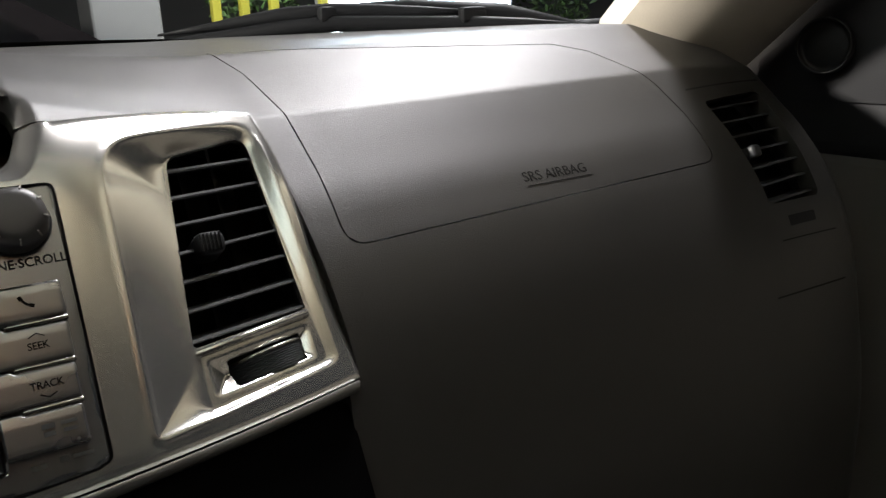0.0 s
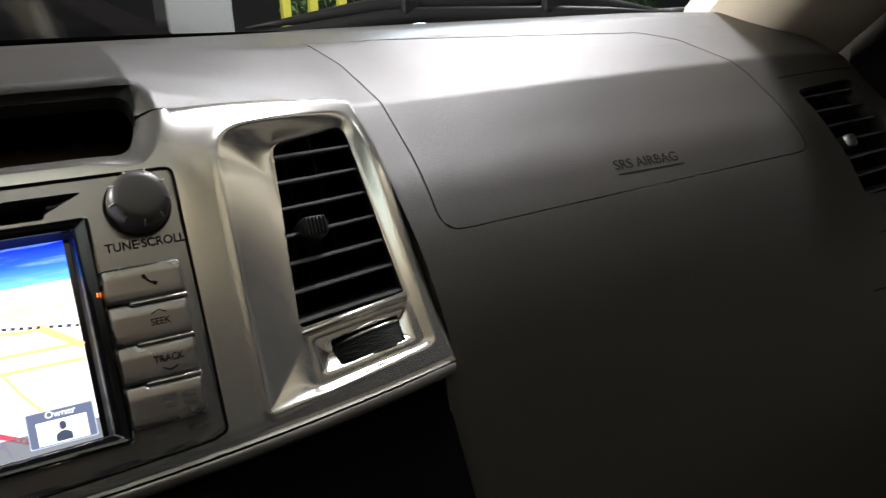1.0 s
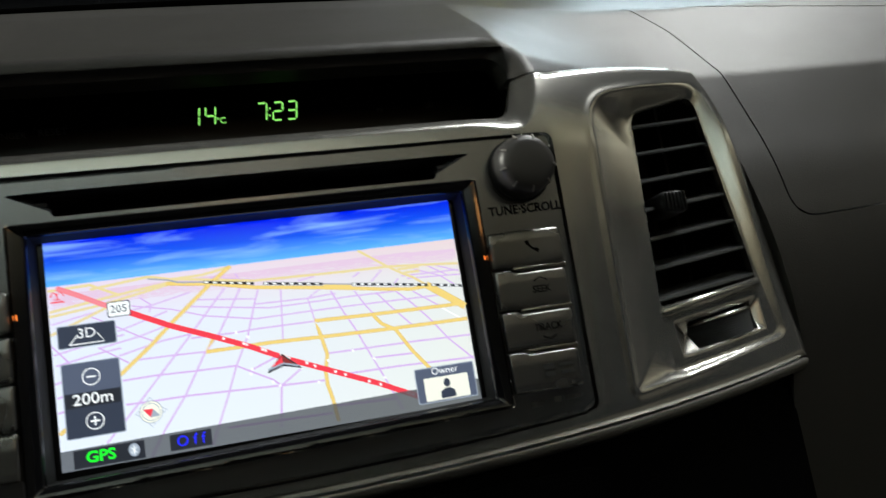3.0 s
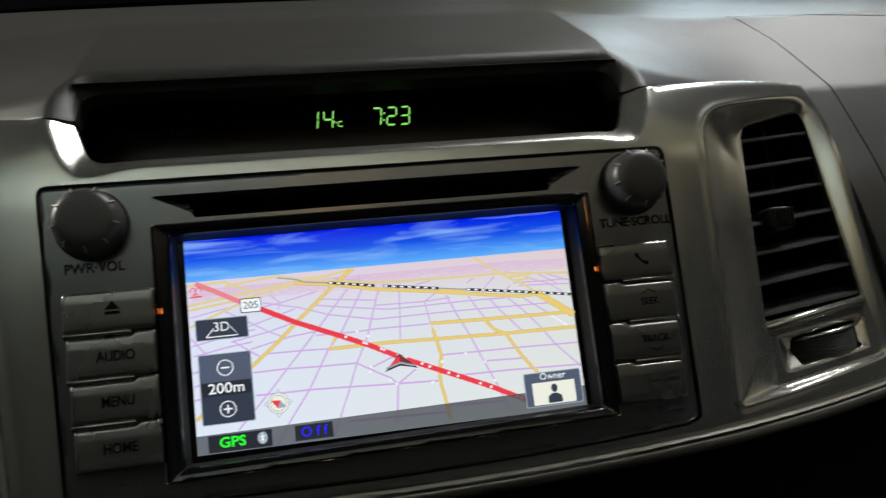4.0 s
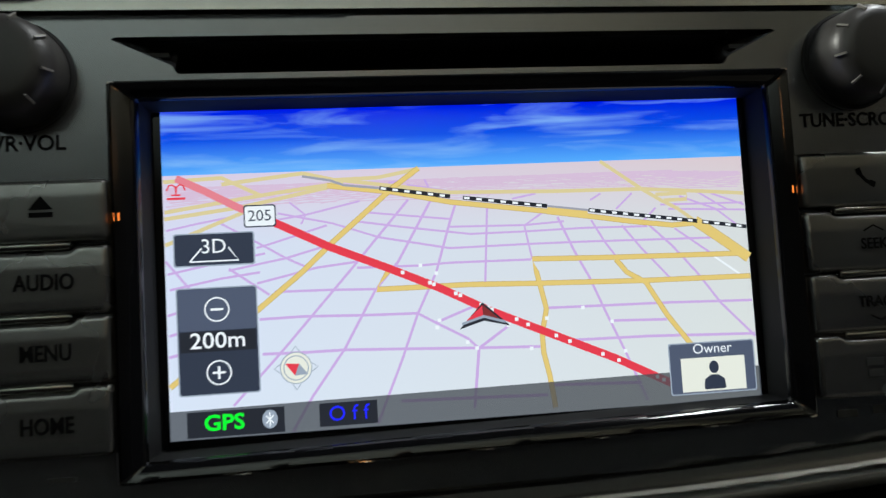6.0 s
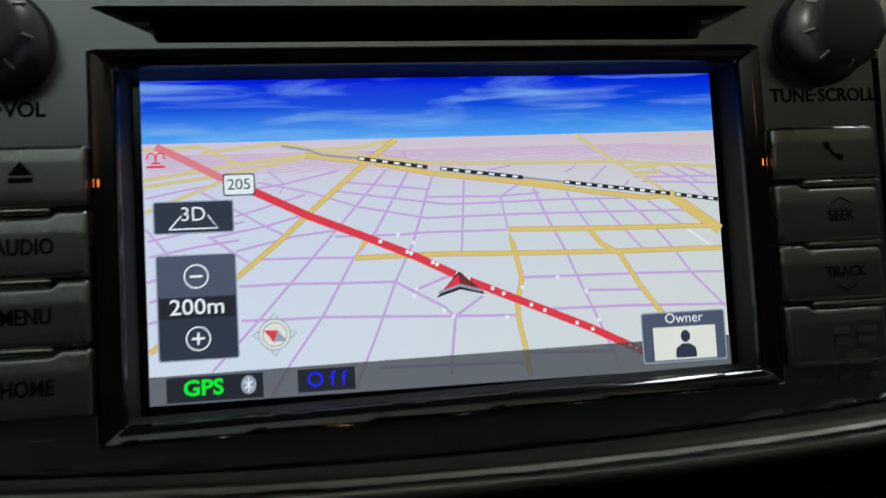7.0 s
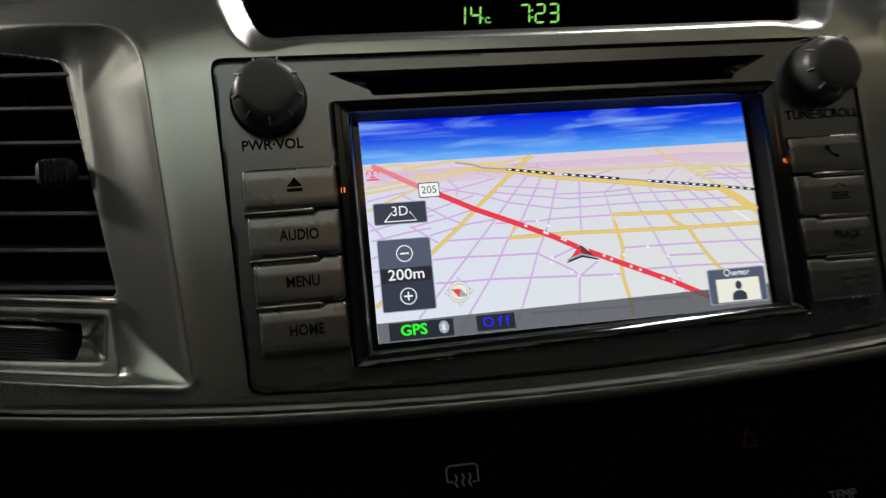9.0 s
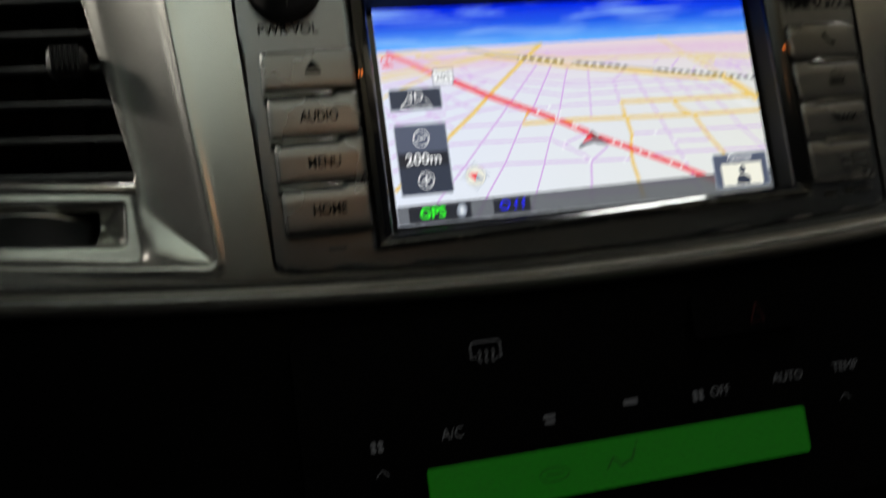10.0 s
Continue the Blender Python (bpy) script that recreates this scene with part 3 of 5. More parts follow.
# ---- the lit map ----
def sky_glow():
    mat = glow("map_sky_glow", (0.0, 0.1, 0.9), 1.0)
    nodes, links = mat.node_tree.nodes, mat.node_tree.links
    coords = nodes.new("ShaderNodeTexCoord")
    sep = nodes.new("ShaderNodeSeparateXYZ")
    links.new(coords.outputs["Object"], sep.inputs[0])
    height = nodes.new("ShaderNodeMapRange")
    height.inputs["From Min"].default_value, height.inputs["From Max"].default_value = 0.0222, 0.0374
    links.new(sep.outputs["Z"], height.inputs["Value"])
    ramp = nodes.new("ShaderNodeValToRGB")
    ramp.color_ramp.elements[0].color, ramp.color_ramp.elements[1].color = (0.11, 0.40, 0.92, 1), (0.0, 0.002, 0.72, 1)
    mid = ramp.color_ramp.elements.new(0.5)
    mid.color = (0.003, 0.075, 0.74, 1)
    links.new(height.outputs["Result"], ramp.inputs["Fac"])
    mapping = nodes.new("ShaderNodeMapping")
    mapping.inputs["Scale"].default_value = (1, 1, 9)
    mapping.inputs["Rotation"].default_value = (0, radians(-2), 0)
    links.new(coords.outputs["Object"], mapping.inputs["Vector"])
    cloud = nodes.new("ShaderNodeTexNoise")
    cloud.inputs["Scale"].default_value, cloud.inputs["Detail"].default_value, cloud.inputs["Distortion"].default_value = 30, 6, 0.6
    links.new(mapping.outputs["Vector"], cloud.inputs["Vector"])
    mask = nodes.new("ShaderNodeMapRange")
    mask.inputs["From Min"].default_value, mask.inputs["From Max"].default_value, mask.inputs["To Max"].default_value = 0.47, 0.82, 0.85
    links.new(cloud.outputs["Fac"], mask.inputs["Value"])
    mix = nodes.new("ShaderNodeMix")
    mix.data_type = "RGBA"
    mix.inputs[7].default_value = (0.33, 0.58, 0.90, 1)
    links.new(mask.outputs["Result"], mix.inputs[0])
    links.new(ramp.outputs["Color"], mix.inputs[6])
    links.new(mix.outputs[2], nodes["Principled BSDF"].inputs["Emission Color"])
    return mat


def land_glow():
    mat = glow("map_land_glow", (0.75, 0.74, 0.70), 1.0)
    nodes, links = mat.node_tree.nodes, mat.node_tree.links
    coords = nodes.new("ShaderNodeTexCoord")
    sep = nodes.new("ShaderNodeSeparateXYZ")
    links.new(coords.outputs["Object"], sep.inputs[0])
    height = nodes.new("ShaderNodeMapRange")
    height.inputs["From Min"].default_value, height.inputs["From Max"].default_value = -0.037, 0.0222
    links.new(sep.outputs["Z"], height.inputs["Value"])
    ramp = nodes.new("ShaderNodeValToRGB")
    ramp.color_ramp.elements[0].color, ramp.color_ramp.elements[1].color = (0.76, 0.78, 0.80, 1), (0.74, 0.60, 0.68, 1)
    mid = ramp.color_ramp.elements.new(0.72)
    mid.color = (0.72, 0.73, 0.78, 1)
    links.new(height.outputs["Result"], ramp.inputs["Fac"])
    across = nodes.new("ShaderNodeMapRange")
    across.inputs["From Min"].default_value, across.inputs["From Max"].default_value = -0.069, 0.069
    links.new(sep.outputs["X"], across.inputs["Value"])
    cast = nodes.new("ShaderNodeMix")  # the LCD's viewing-angle tint, set into the colour from left to right
    cast.data_type = "RGBA"
    cast.inputs[6].default_value, cast.inputs[7].default_value = (0.98, 1.0, 1.09, 1), (1.0, 0.97, 0.87, 1)
    links.new(across.outputs["Result"], cast.inputs[0])
    tinted = nodes.new("ShaderNodeMix")
    tinted.data_type, tinted.blend_type = "RGBA", "MULTIPLY"
    tinted.inputs[0].default_value = 1.0
    links.new(ramp.outputs["Color"], tinted.inputs[6])
    links.new(cast.outputs[2], tinted.inputs[7])
    links.new(tinted.outputs[2], nodes["Principled BSDF"].inputs["Emission Color"])
    return mat


screen = part("screen", block(-SCREEN_X, SCREEN_X, -0.0004, 0.0002, SCREEN_LOW, SCREEN_HIGH), land_glow(), head_unit, "lit navigation screen showing a slanted street map")
plate("map_sky", box_points(-SCREEN_X, SCREEN_X, 0.0221, SCREEN_HIGH), -0.00046, -0.0003, sky_glow(), screen, "blue sky with streaked clouds")
LILAC = glow("map_lilac_glow", (0.62, 0.40, 0.72), 1.0)
LILACFAR = glow("map_pale_lilac_glow", (0.70, 0.50, 0.64), 1.0)
YELLOW = glow("map_yellow_glow", (0.80, 0.57, 0.17), 1.0)
OCHRE = glow("map_ochre_glow", (0.55, 0.36, 0.09), 1.0)
YELLOWFAR = glow("map_pale_yellow_glow", (0.74, 0.60, 0.30), 1.0)
RED = glow("map_red_glow", (0.80, 0.045, 0.07), 1.0)
WHITE = glow("map_white_glow", (0.9, 0.9, 0.9), 1.0)
DARK = glow("map_dark_glow", (0.02, 0.022, 0.03), 1.0)
SLATE = glow("map_slate_glow", (0.034, 0.042, 0.066), 1.0)
SLATELIGHT = glow("map_light_slate_glow", (0.085, 0.10, 0.15), 1.0)
STEEL = glow("map_steel_glow", (0.34, 0.38, 0.45), 1.0)
GREEN = glow("map_green_glow", (0.05, 0.95, 0.03), 1.0)
BLUE = glow("map_blue_glow", (0.02, 0.02, 1.0), 1.1)
GREYBAR = glow("map_bar_glow", (0.080, 0.086, 0.098), 1.0)
tint, mixed = GREYBAR.node_tree.nodes.new("ShaderNodeBsdfTransparent"), GREYBAR.node_tree.nodes.new("ShaderNodeMixShader")
tint.inputs[0].default_value = (0.42, 0.42, 0.42, 1)
mixed.inputs[0].default_value = 0.72
GREYBAR.node_tree.links.new(tint.outputs[0], mixed.inputs[1])
GREYBAR.node_tree.links.new(GREYBAR.node_tree.nodes["Principled BSDF"].outputs[0], mixed.inputs[2])
GREYBAR.node_tree.links.new(mixed.outputs[0], GREYBAR.node_tree.nodes["Material Output"].inputs[0])
CREAM = glow("map_cream_glow", (0.85, 0.82, 0.70), 1.0)


def layer(n):
    return -0.0004 - 0.00005 * n


far_streets = []
rng = random.Random(7)
EYE_D, EYE_H = 62.0, 52.0  # the map's eye: distance scale and height over the plain


def on_plain(gx, gy):
    return (2.0 + gx * EYE_D / gy, 22.0 - EYE_H * EYE_D / gy * 0.9)


def far_street(ax, ay, bx, by):
    """A street of the far plain, drawn where it lies close under the horizon."""
    pts = [on_plain(ax + (bx - ax) * k / 8, ay + (by - ay) * k / 8) for k in range(9) if ay + (by - ay) * k / 8 > 20]
    pts = [p for p in pts if abs(p[0]) < 68.6 and 14.5 < p[1] < 19.3]
    if len(pts) > 1:
        far_streets.append((pts, 0.2))


for angle in (radians(-4), radians(76)):
    ca, sa = math.cos(angle), math.sin(angle)
    for k in range(-20, 60):
        off = k * 34.0 + rng.uniform(-4, 4)
        at = -620.0
        while at < 720:
            to = at + rng.uniform(30, 120)
            far_street(at * ca - off * sa, 320 + at * sa + off * ca, to * ca - off * sa, 320 + to * sa + off * ca)
            at = to + (0 if rng.random() < 0.6 else 30)
tagged(ribbon_mesh("far_street", far_streets, layer(1), LILACFAR, screen), kind="stuff")


def lane(*points):
    near = max(0.0, 12.0 - sum(z for x, z in points) / len(points))
    ribbon_mesh("lilac_street", [(points, 0.46 + 0.006 * near)], layer(2), LILAC, screen)


def avenue(*points, width=1.05):
    ribbon_mesh("yellow_avenue", [(points, width + 0.22)], layer(3.6), OCHRE, screen)
    ribbon_mesh("yellow_avenue", [(points, width)], layer(4), YELLOW, screen)


def pale_avenue(*points, width=0.9):
    ribbon_mesh("pale_avenue", [(points, width)], layer(3), YELLOWFAR, screen)


lane((-13.9, 14.6), (-27.5, -0.6), (-44.1, -18.6), (-55.2, -30.0))
lane((-8.7, 14.1), (-17.0, 0.2), (-22.6, -6.1), (-30.1, -18.9), (-37.7, -29.0), (-42.5, -36.6))
lane((-2.8, 13.2), (-4.5, 8.7), (-8.3, -2.7), (-13.1, -12.0), (-17.3, -22.4), (-23.5, -36.3))
lane((4.7, 12.8), (3.1, -5.9))
lane((0.7, -20.9), (-1.1, -34.4))
lane((18.2, 10.4), (13.3, 7.3), (14.7, -0.7))
lane((21.5, 9.0), (25.0, 0.8), (28.3, -5.7), (31.4, -13.4), (36.0, -24.1), (40.5, -35.5))
lane((29.7, 7.9), (32.7, 2.5), (35.4, -1.3))
lane((37.2, 6.3), (41.6, 0.7), (48.4, -7.0))
lane((44.1, 6.0), (49.4, 0.9), (55.2, -5.9), (60.7, -13.6), (68.8, -22.1))
lane((50.4, 5.0), (59.1, -1.4))
lane((-4.5, 7.8), (13.3, 7.4), (23.0, 7.9))
lane((-27.2, 10.2), (-16.5, 8.4), (0.2, 5.9), (13.2, 5.9), (28.0, 6.1), (43.6, 5.8))
lane((-21.1, 6.1), (-4.8, 2.8), (14.4, 2.9), (28.6, 2.8), (46.6, 2.5), (59.5, 2.3))
lane((-26.5, -0.7), (-11.9, -0.9), (-5.0, -0.6), (14.4, -0.8))
lane((-45.3, -5.2), (-33.3, -5.4), (-22.6, -5.8))
lane((-48.8, -11.2), (-38.7, -11.1), (-25.9, -11.6), (-13.1, -11.9), (-9.0, -14.3), (-1.7, -18.4), (0.7, -20.8))
lane((-9.0, -14.3), (-1.0, -11.4), (1.6, -10.6))
lane((0.7, -20.8), (7.9, -16.1))
lane((-48.5, -19.0), (-39.8, -19.2), (-30.1, -19.2), (-17.2, -19.8), (0.7, -20.7), (15.3, -21.3))
lane((-17.9, -31.6), (-2.4, -32.0), (16.4, -32.6))
lane((18.0, -30.4), (39.3, -31.3))
lane((17.9, -12.4), (30.7, -12.6), (47.2, -12.8), (68.8, -13.4))
lane((33.5, -16.3), (46.8, -16.8))
lane((23.4, -20.3), (41.8, -20.5), (68.8, -21.5))
lane((-49.5, 6.7), (-42.4, 2.3), (-37.6, -0.1))
lane((-55.1, 0.5), (-46.4, -5.8))
lane((-48.9, 4.9), (-44.7, 6.0), (-32.9, 9.4))
lane((-55.2, 0.1), (-42.4, 2.3), (-33.1, 4.7))
lane((-45.0, 11.0), (-37.6, 12.0), (-25.1, 14.7))
lane((-41.1, 15.0), (-37.6, 12.0), (-38.7, 9.9))
lane((-43.8, 12.6), (-31.6, 9.8), (-21.1, 6.1))
lane((-23.9, 12.0), (-4.1, 9.6))
lane((-68.4, 9.7), (-61.1, 11.1), (-52.3, 12.5))
lane((-56.5, 10.8), (-52.2, 8.3))
lane((-68.5, -0.1), (-56.1, 2.2), (-47.0, 3.6))
lane((-68.1, -3.6), (-57.0, -1.6), (-48.3, -0.6))
lane((-49.1, -3.1), (-35.6, -0.2), (-26.5, 0.7))
lane((-68.8, -9.3), (-65.9, -8.5))
lane((-68.5, -13.8), (-66.1, -13.2))
lane((-68.8, -18.5), (-66.3, -18.0))
lane((-68.8, 2.8), (-64.1, -3.2), (-62.0, -6.8))
lane((29.8, 12.7), (32.5, 14.2))
lane((49.2, 9.8), (68.8, 8.8))
lane((47.3, 10.9), (68.3, 10.6))
lane((40.3, 14.0), (36.1, 10.3))
lane((46.0, 10.2), (42.4, 6.9))
lane((52.2, 12.8), (61.3, 9.3), (66.4, 5.2))
lane((57.0, 13.6), (64.0, 9.2))
lane((60.3, 13.2), (68.6, 10.1))
lane((10.8, 13.8), (16.5, 14.8))
lane((-14.1, 18.1), (-3.9, 16.2))
lane((-9.8, 19.2), (-8.8, 16.9))
lane((-18.3, 18.7), (-13.5, 19.3))
avenue((-11.1, 21.9), (-17.2, 17.6), (-31.8, 5.4), (-39.0, -1.1), (-49.0, -9.0), (-59.7, -17.5), (-66.8, -23.7), (-68.7, -25.1))
avenue((-19.4, -1.9), (-22.2, -5.9), (-0.9, -5.9), (16.1, -6.5), (41.3, -7.2), (68.8, -7.5))
avenue((68.5, -1.9), (35.1, -1.3), (14.7, -0.7), (15.5, -3.8), (16.1, -6.6), (17.3, -12.6), (15.9, -18.4), (16.0, -22.8), (17.1, -28.3), (18.0, -35.6))
avenue((35.1, -1.8), (37.6, -5.0), (42.1, -7.6), (46.9, -15.8), (52.2, -23.0))
avenue((-32.4, 18.5), (-17.5, 16.5), (-4.1, 13.6), (20.2, 10.3), (39.4, 7.2), (49.8, 5.8), (57.0, 6.1))
pale_avenue((-28.6, 19.6), (-3.9, 15.9), (20.6, 15.2), (42.8, 14.9), (56.3, 13.9), (68.8, 12.9))
pale_avenue((32.9, 22.0), (42.8, 14.9), (47.4, 12.0), (51.5, 9.8), (55.7, 6.6))
pale_avenue((46.2, 13.4), (54.1, 13.5), (54.0, 12.0), (48.2, 11.9))
pale_avenue((-68.7, 13.8), (-51.4, 16.3), (-44.1, 17.3), (-31.6, 18.8), (-28.5, 19.8))
pale_avenue((-68.8, 12.3), (-51.5, 14.4), (-32.4, 18.1))
pale_avenue((-68.8, 6.4), (-51.6, 13.1))
pale_avenue((-68.8, 20.7), (-56.0, 21.2), (-47.2, 16.7))
pale_avenue((-56.1, 19.7), (-37.8, 21.6))
pale_avenue((-31.6, 19.8), (-20.8, 20.0), (-11.1, 21.7))
pale_avenue((-37.8, 21.6), (-28.6, 19.3))
avenue((55.7, 6.6), (63.0, 1.3), (68.8, -3.0), width=2.4)
avenue((19.1, 10.7), (28.9, 9.2), width=1.7)
ribbon_mesh("lilac_street", [([(59.9, -2.3), (66.6, -7.2)], 0.5)], layer(3.2), WHITE, screen)
MIST = glow("map_mist_glow", (0.36, 0.35, 0.40), 1.0)
ribbon_mesh("railway_line", [([(-38.0, 20.9), (-31.6, 19.7), (-28.6, 18.5), (-20.4, 17.5)], 0.55)], layer(5), MIST, screen)
ribbon_mesh("railway_line", [([(19.1, 11.7), (29.2, 10.3)], 0.5)], layer(5), MIST, screen)
dashes = []
for rail in (((-20.4, 17.5), (-4.0, 14.9)), ((-1.0, 14.5), (19.1, 11.7)), ((29.2, 10.3), (42.9, 8.4), (56.3, 6.5)), ((57.5, 6.3), (68.8, 4.6))):
    ribbon_mesh("railway_line", [(rail, 0.95)], layer(5), DARK, screen)
    for (ax, az), (bx, bz) in zip(rail, rail[1:]):
        n = max(2, round(math.hypot(bx - ax, bz - az) / 2.75))
        for k in range(n):
            f0, f1 = (k + 0.1) / n, (k + 0.55) / n
            dashes.append(([(ax + (bx - ax) * f0, az + (bz - az) * f0), (ax + (bx - ax) * f1, az + (bz - az) * f1)], 0.55))
tagged(ribbon_mesh("railway_dash", dashes, layer(6), WHITE, screen), kind="stuff")
ribbon_mesh("route_line", [([(-66.0, 21.4), (-60, 18.4), (-52.8, 14.4), (-46, 11.2)], 1.7)], layer(7), glow("map_rose_glow", (0.80, 0.22, 0.26), 1.0), screen)
ribbon_mesh("route_line", [([(-48.0, 12.1), (-43.8, 10.1), (-32.5, 4.4), (-19.7, -1.0), (-8.0, -6.2), (3.9, -12.3), (18.5, -18.7), (33.3, -25.2), (46.5, -31.9)], 1.85)], layer(7), RED, screen)
for x, z in ((-11.9, -0.9), (-8.3, -2.9), (-16.1, -2.3), (-9.9, -5.0), (-9.0, -5.4), (-4.0, -7.8), (-3.0, -8.3), (1.8, -10.7), (3.4, -11.5), (4.3, -12.0), (10.0, -14.6), (12.6, -16.0), (19.2, -19.0), (22.4, -20.5), (30.2, -24.0), (34.0, -25.7), (43.2, -30.2), (44.7, -31.0), (-8.2, -13.8), (-8.8, -15.4), (-1.9, -19.2), (0.2, -20.7), (7.9, -15.9), (13.1, -21.6), (17.2, -14.8), (26.1, -12.8), (33.0, -16.5), (35.8, -23.6)):
    plate("waypoint", box_points(x / 1000 - 0.00042, x / 1000 + 0.00042, z / 1000 - 0.00042, z / 1000 + 0.00042), layer(8.5), layer(8), WHITE, screen)
# the car's place
plate("position_arrow", [(x / 1000, z / 1000) for x, z in ((2.1, -10.2), (-3.6, -16.2), (2.2, -14.5), (8.4, -16.0))], layer(9.5), layer(9), DARK, screen)
plate("position_arrow", [(x / 1000, z / 1000) for x, z in ((2.0, -10.9), (-2.0, -14.3), (2.1, -13.4))], layer(10.5), layer(10), RED, screen)
plate("position_arrow", [(x / 1000, z / 1000) for x, z in ((2.1, -10.8), (2.2, -13.3), (6.6, -14.9))], layer(10.5), layer(10), glow("map_maroon_glow", (0.22, 0.03, 0.03), 1.0), screen)
ribbon_mesh("position_arrow", [([(-3.0, -15.0), (2.2, -13.5), (7.2, -15.0)], 0.6)], layer(11), STEEL, screen)


def key(x0, x1, z0, z1, mat=SLATE, edge=STEEL):
    plate("key_edge", rounded(box_points(x0 / 1000, x1 / 1000, z0 / 1000, z1 / 1000), 0.0007), layer(12.5), layer(12), edge, screen)
    plate("key_face", rounded(box_points(x0 / 1000 + 0.0003, x1 / 1000 - 0.0003, z0 / 1000 + 0.0003, z1 / 1000 - 0.0003), 0.0006), layer(13.5), layer(13), mat, screen)


def icon_text(words, size, x, z, mat, n=15, stretch=1.0, bold=0.0):
    writing("map_text", words, size / 1000, x / 1000, layer(n), z / 1000, mat, screen, extrude=0.00001, stretch=stretch, bold=bold)


def circle_icon(x, z, r, n=15):
    pts = disc_points(x, z, r, 24)
    ribbon_mesh("key_icon", [(pts + pts[:2], 0.35)], layer(n), WHITE, screen)


mesh_ob("status_bar", [(x, layer(11), z) for x, z in ((-SCREEN_X, SCREEN_LOW), (SCREEN_X, SCREEN_LOW), (SCREEN_X, -0.0292), (-SCREEN_X, -0.0304))], [[0, 1, 2, 3]], GREYBAR, screen, "dark see-through status bar", smooth=False)
key(-67.0, -49.2, 1.3, 8.8)
icon_text("3D", 4.6, -58.2, 5.6, WHITE)
ribbon_mesh("key_icon", [([(-63.5, 2.4), (-52.8, 2.4), (-55.0, 5.4)], 0.35), ([(-63.5, 2.4), (-60.8, 5.4)], 0.35)], layer(15), WHITE, screen)
key(-66.8, -49.1, -27.3, -3.4)
plate("key_face", rounded(box_points(-0.0664, -0.0495, -0.0130, -0.0038), 0.0005), layer(13.9), layer(13.6), SLATELIGHT, screen)
plate("key_band", box_points(-0.0662, -0.0497, -0.0177, -0.0132), layer(14.5), layer(14), DARK, screen)
icon_text("200m", 5.0, -58.0, -15.4, WHITE, stretch=1.08, bold=0.00005)
for z, plus in ((-8.4, False), (-22.4, True)):
    circle_icon(-58, z, 2.6)
    ribbon_mesh("key_icon", [([(-59.4, z), (-56.6, z)], 0.55)] + ([([(-58, z - 1.4), (-58, z + 1.4)], 0.55)] if plus else []), layer(15), WHITE, screen)
key(46.2, 67.9, -35.0, -22.7, SLATELIGHT)
icon_text("Owner", 3.4, 57.2, -24.4, WHITE)
plate("owner_card", box_points(0.0491, 0.0652, -0.0344, -0.0264), layer(14.5), layer(14), CREAM, screen)
plate("owner_card_mark", disc_points(0.0573, -0.0288, 0.0012, 16, 0.0015), layer(15.5), layer(15), SLATE, screen)
plate("owner_card_mark", rounded([(0.0545, -0.0340), (0.0601, -0.0340), (0.0598, -0.0316), (0.0582, -0.0306), (0.0564, -0.0306), (0.0548, -0.0316)], 0.0006), layer(15.5), layer(15), SLATE, screen)
key(-51.4, -44.2, 9.6, 14.7, WHITE, SLATE)
icon_text("205", 3.6, -47.8, 12.1, SLATE)
plate("status_field", box_points(-0.0653, -0.0442, -0.0364, -0.0308), layer(12.5), layer(12), DARK, screen)
icon_text("GPS", 4.8, -57.3, -33.5, GREEN, stretch=1.08, bold=0.00012)
plate("status_mark", disc_points(-0.0474, -0.0334, 0.0017, 16, 0.0021), layer(13.5), layer(13), STEEL, screen)
ribbon_mesh("status_mark", [([(-47.4, -35), (-47.4, -31.9)], 0.3), ([(-48.3, -34.3), (-46.6, -32.6)], 0.3), ([(-48.3, -32.6), (-46.6, -34.3)], 0.3)], layer(14), WHITE, screen)
plate("status_field", box_points(-0.0365, -0.0235, -0.0360, -0.0308), layer(12.5), layer(12), DARK, screen)
icon_text("O f f", 4.8, -30.0, -33.4, BLUE, stretch=1.0)
plate("compass_face", disc_points(-0.0412, -0.0225, 0.0034, 24), layer(12.5), layer(12), CREAM, screen)
plate("compass_needle", [(-0.0436, -0.0214), (-0.0415, -0.0242), (-0.0405, -0.0216)], layer(13.5), layer(13), RED, screen)
plate("compass_needle", [(-0.0405, -0.0216), (-0.0415, -0.0242), (-0.0386, -0.0240)], layer(13.5), layer(13), STEEL, screen)
for ring_r in (2.7, 3.5):
    pts = disc_points(-41.2, -22.5, ring_r, 28)
    ribbon_mesh("compass_ring", [(pts + pts[:2], 0.22)], layer(13), STEEL, screen)
for turn in range(4):
    a = math.pi / 2 * turn
    ca, sa = math.cos(a), math.sin(a)
    ribbon_mesh("compass_point", [([(-41.2 + ca * r - sa * w, -22.5 + sa * r + ca * w) for r, w in ((3.6, -0.9), (4.9, 0), (3.6, 0.9))], 0.22)], layer(13), STEEL, screen)
ribbon_mesh("fountain_mark", [([(-68.0, 18.6), (-67.6, 19.7), (-66.9, 20.0), (-66.2, 19.5), (-66, 18.6)], 0.35), ([(-66, 18.6), (-65.8, 19.5), (-65.1, 20.0), (-64.4, 19.7), (-64.0, 18.6)], 0.35), ([(-66, 19), (-66, 17.4)], 0.35), ([(-68, 16.8), (-64, 16.8)], 0.5), ([(-67, 17.6), (-65, 17.6)], 0.35)], layer(9), RED, screen)


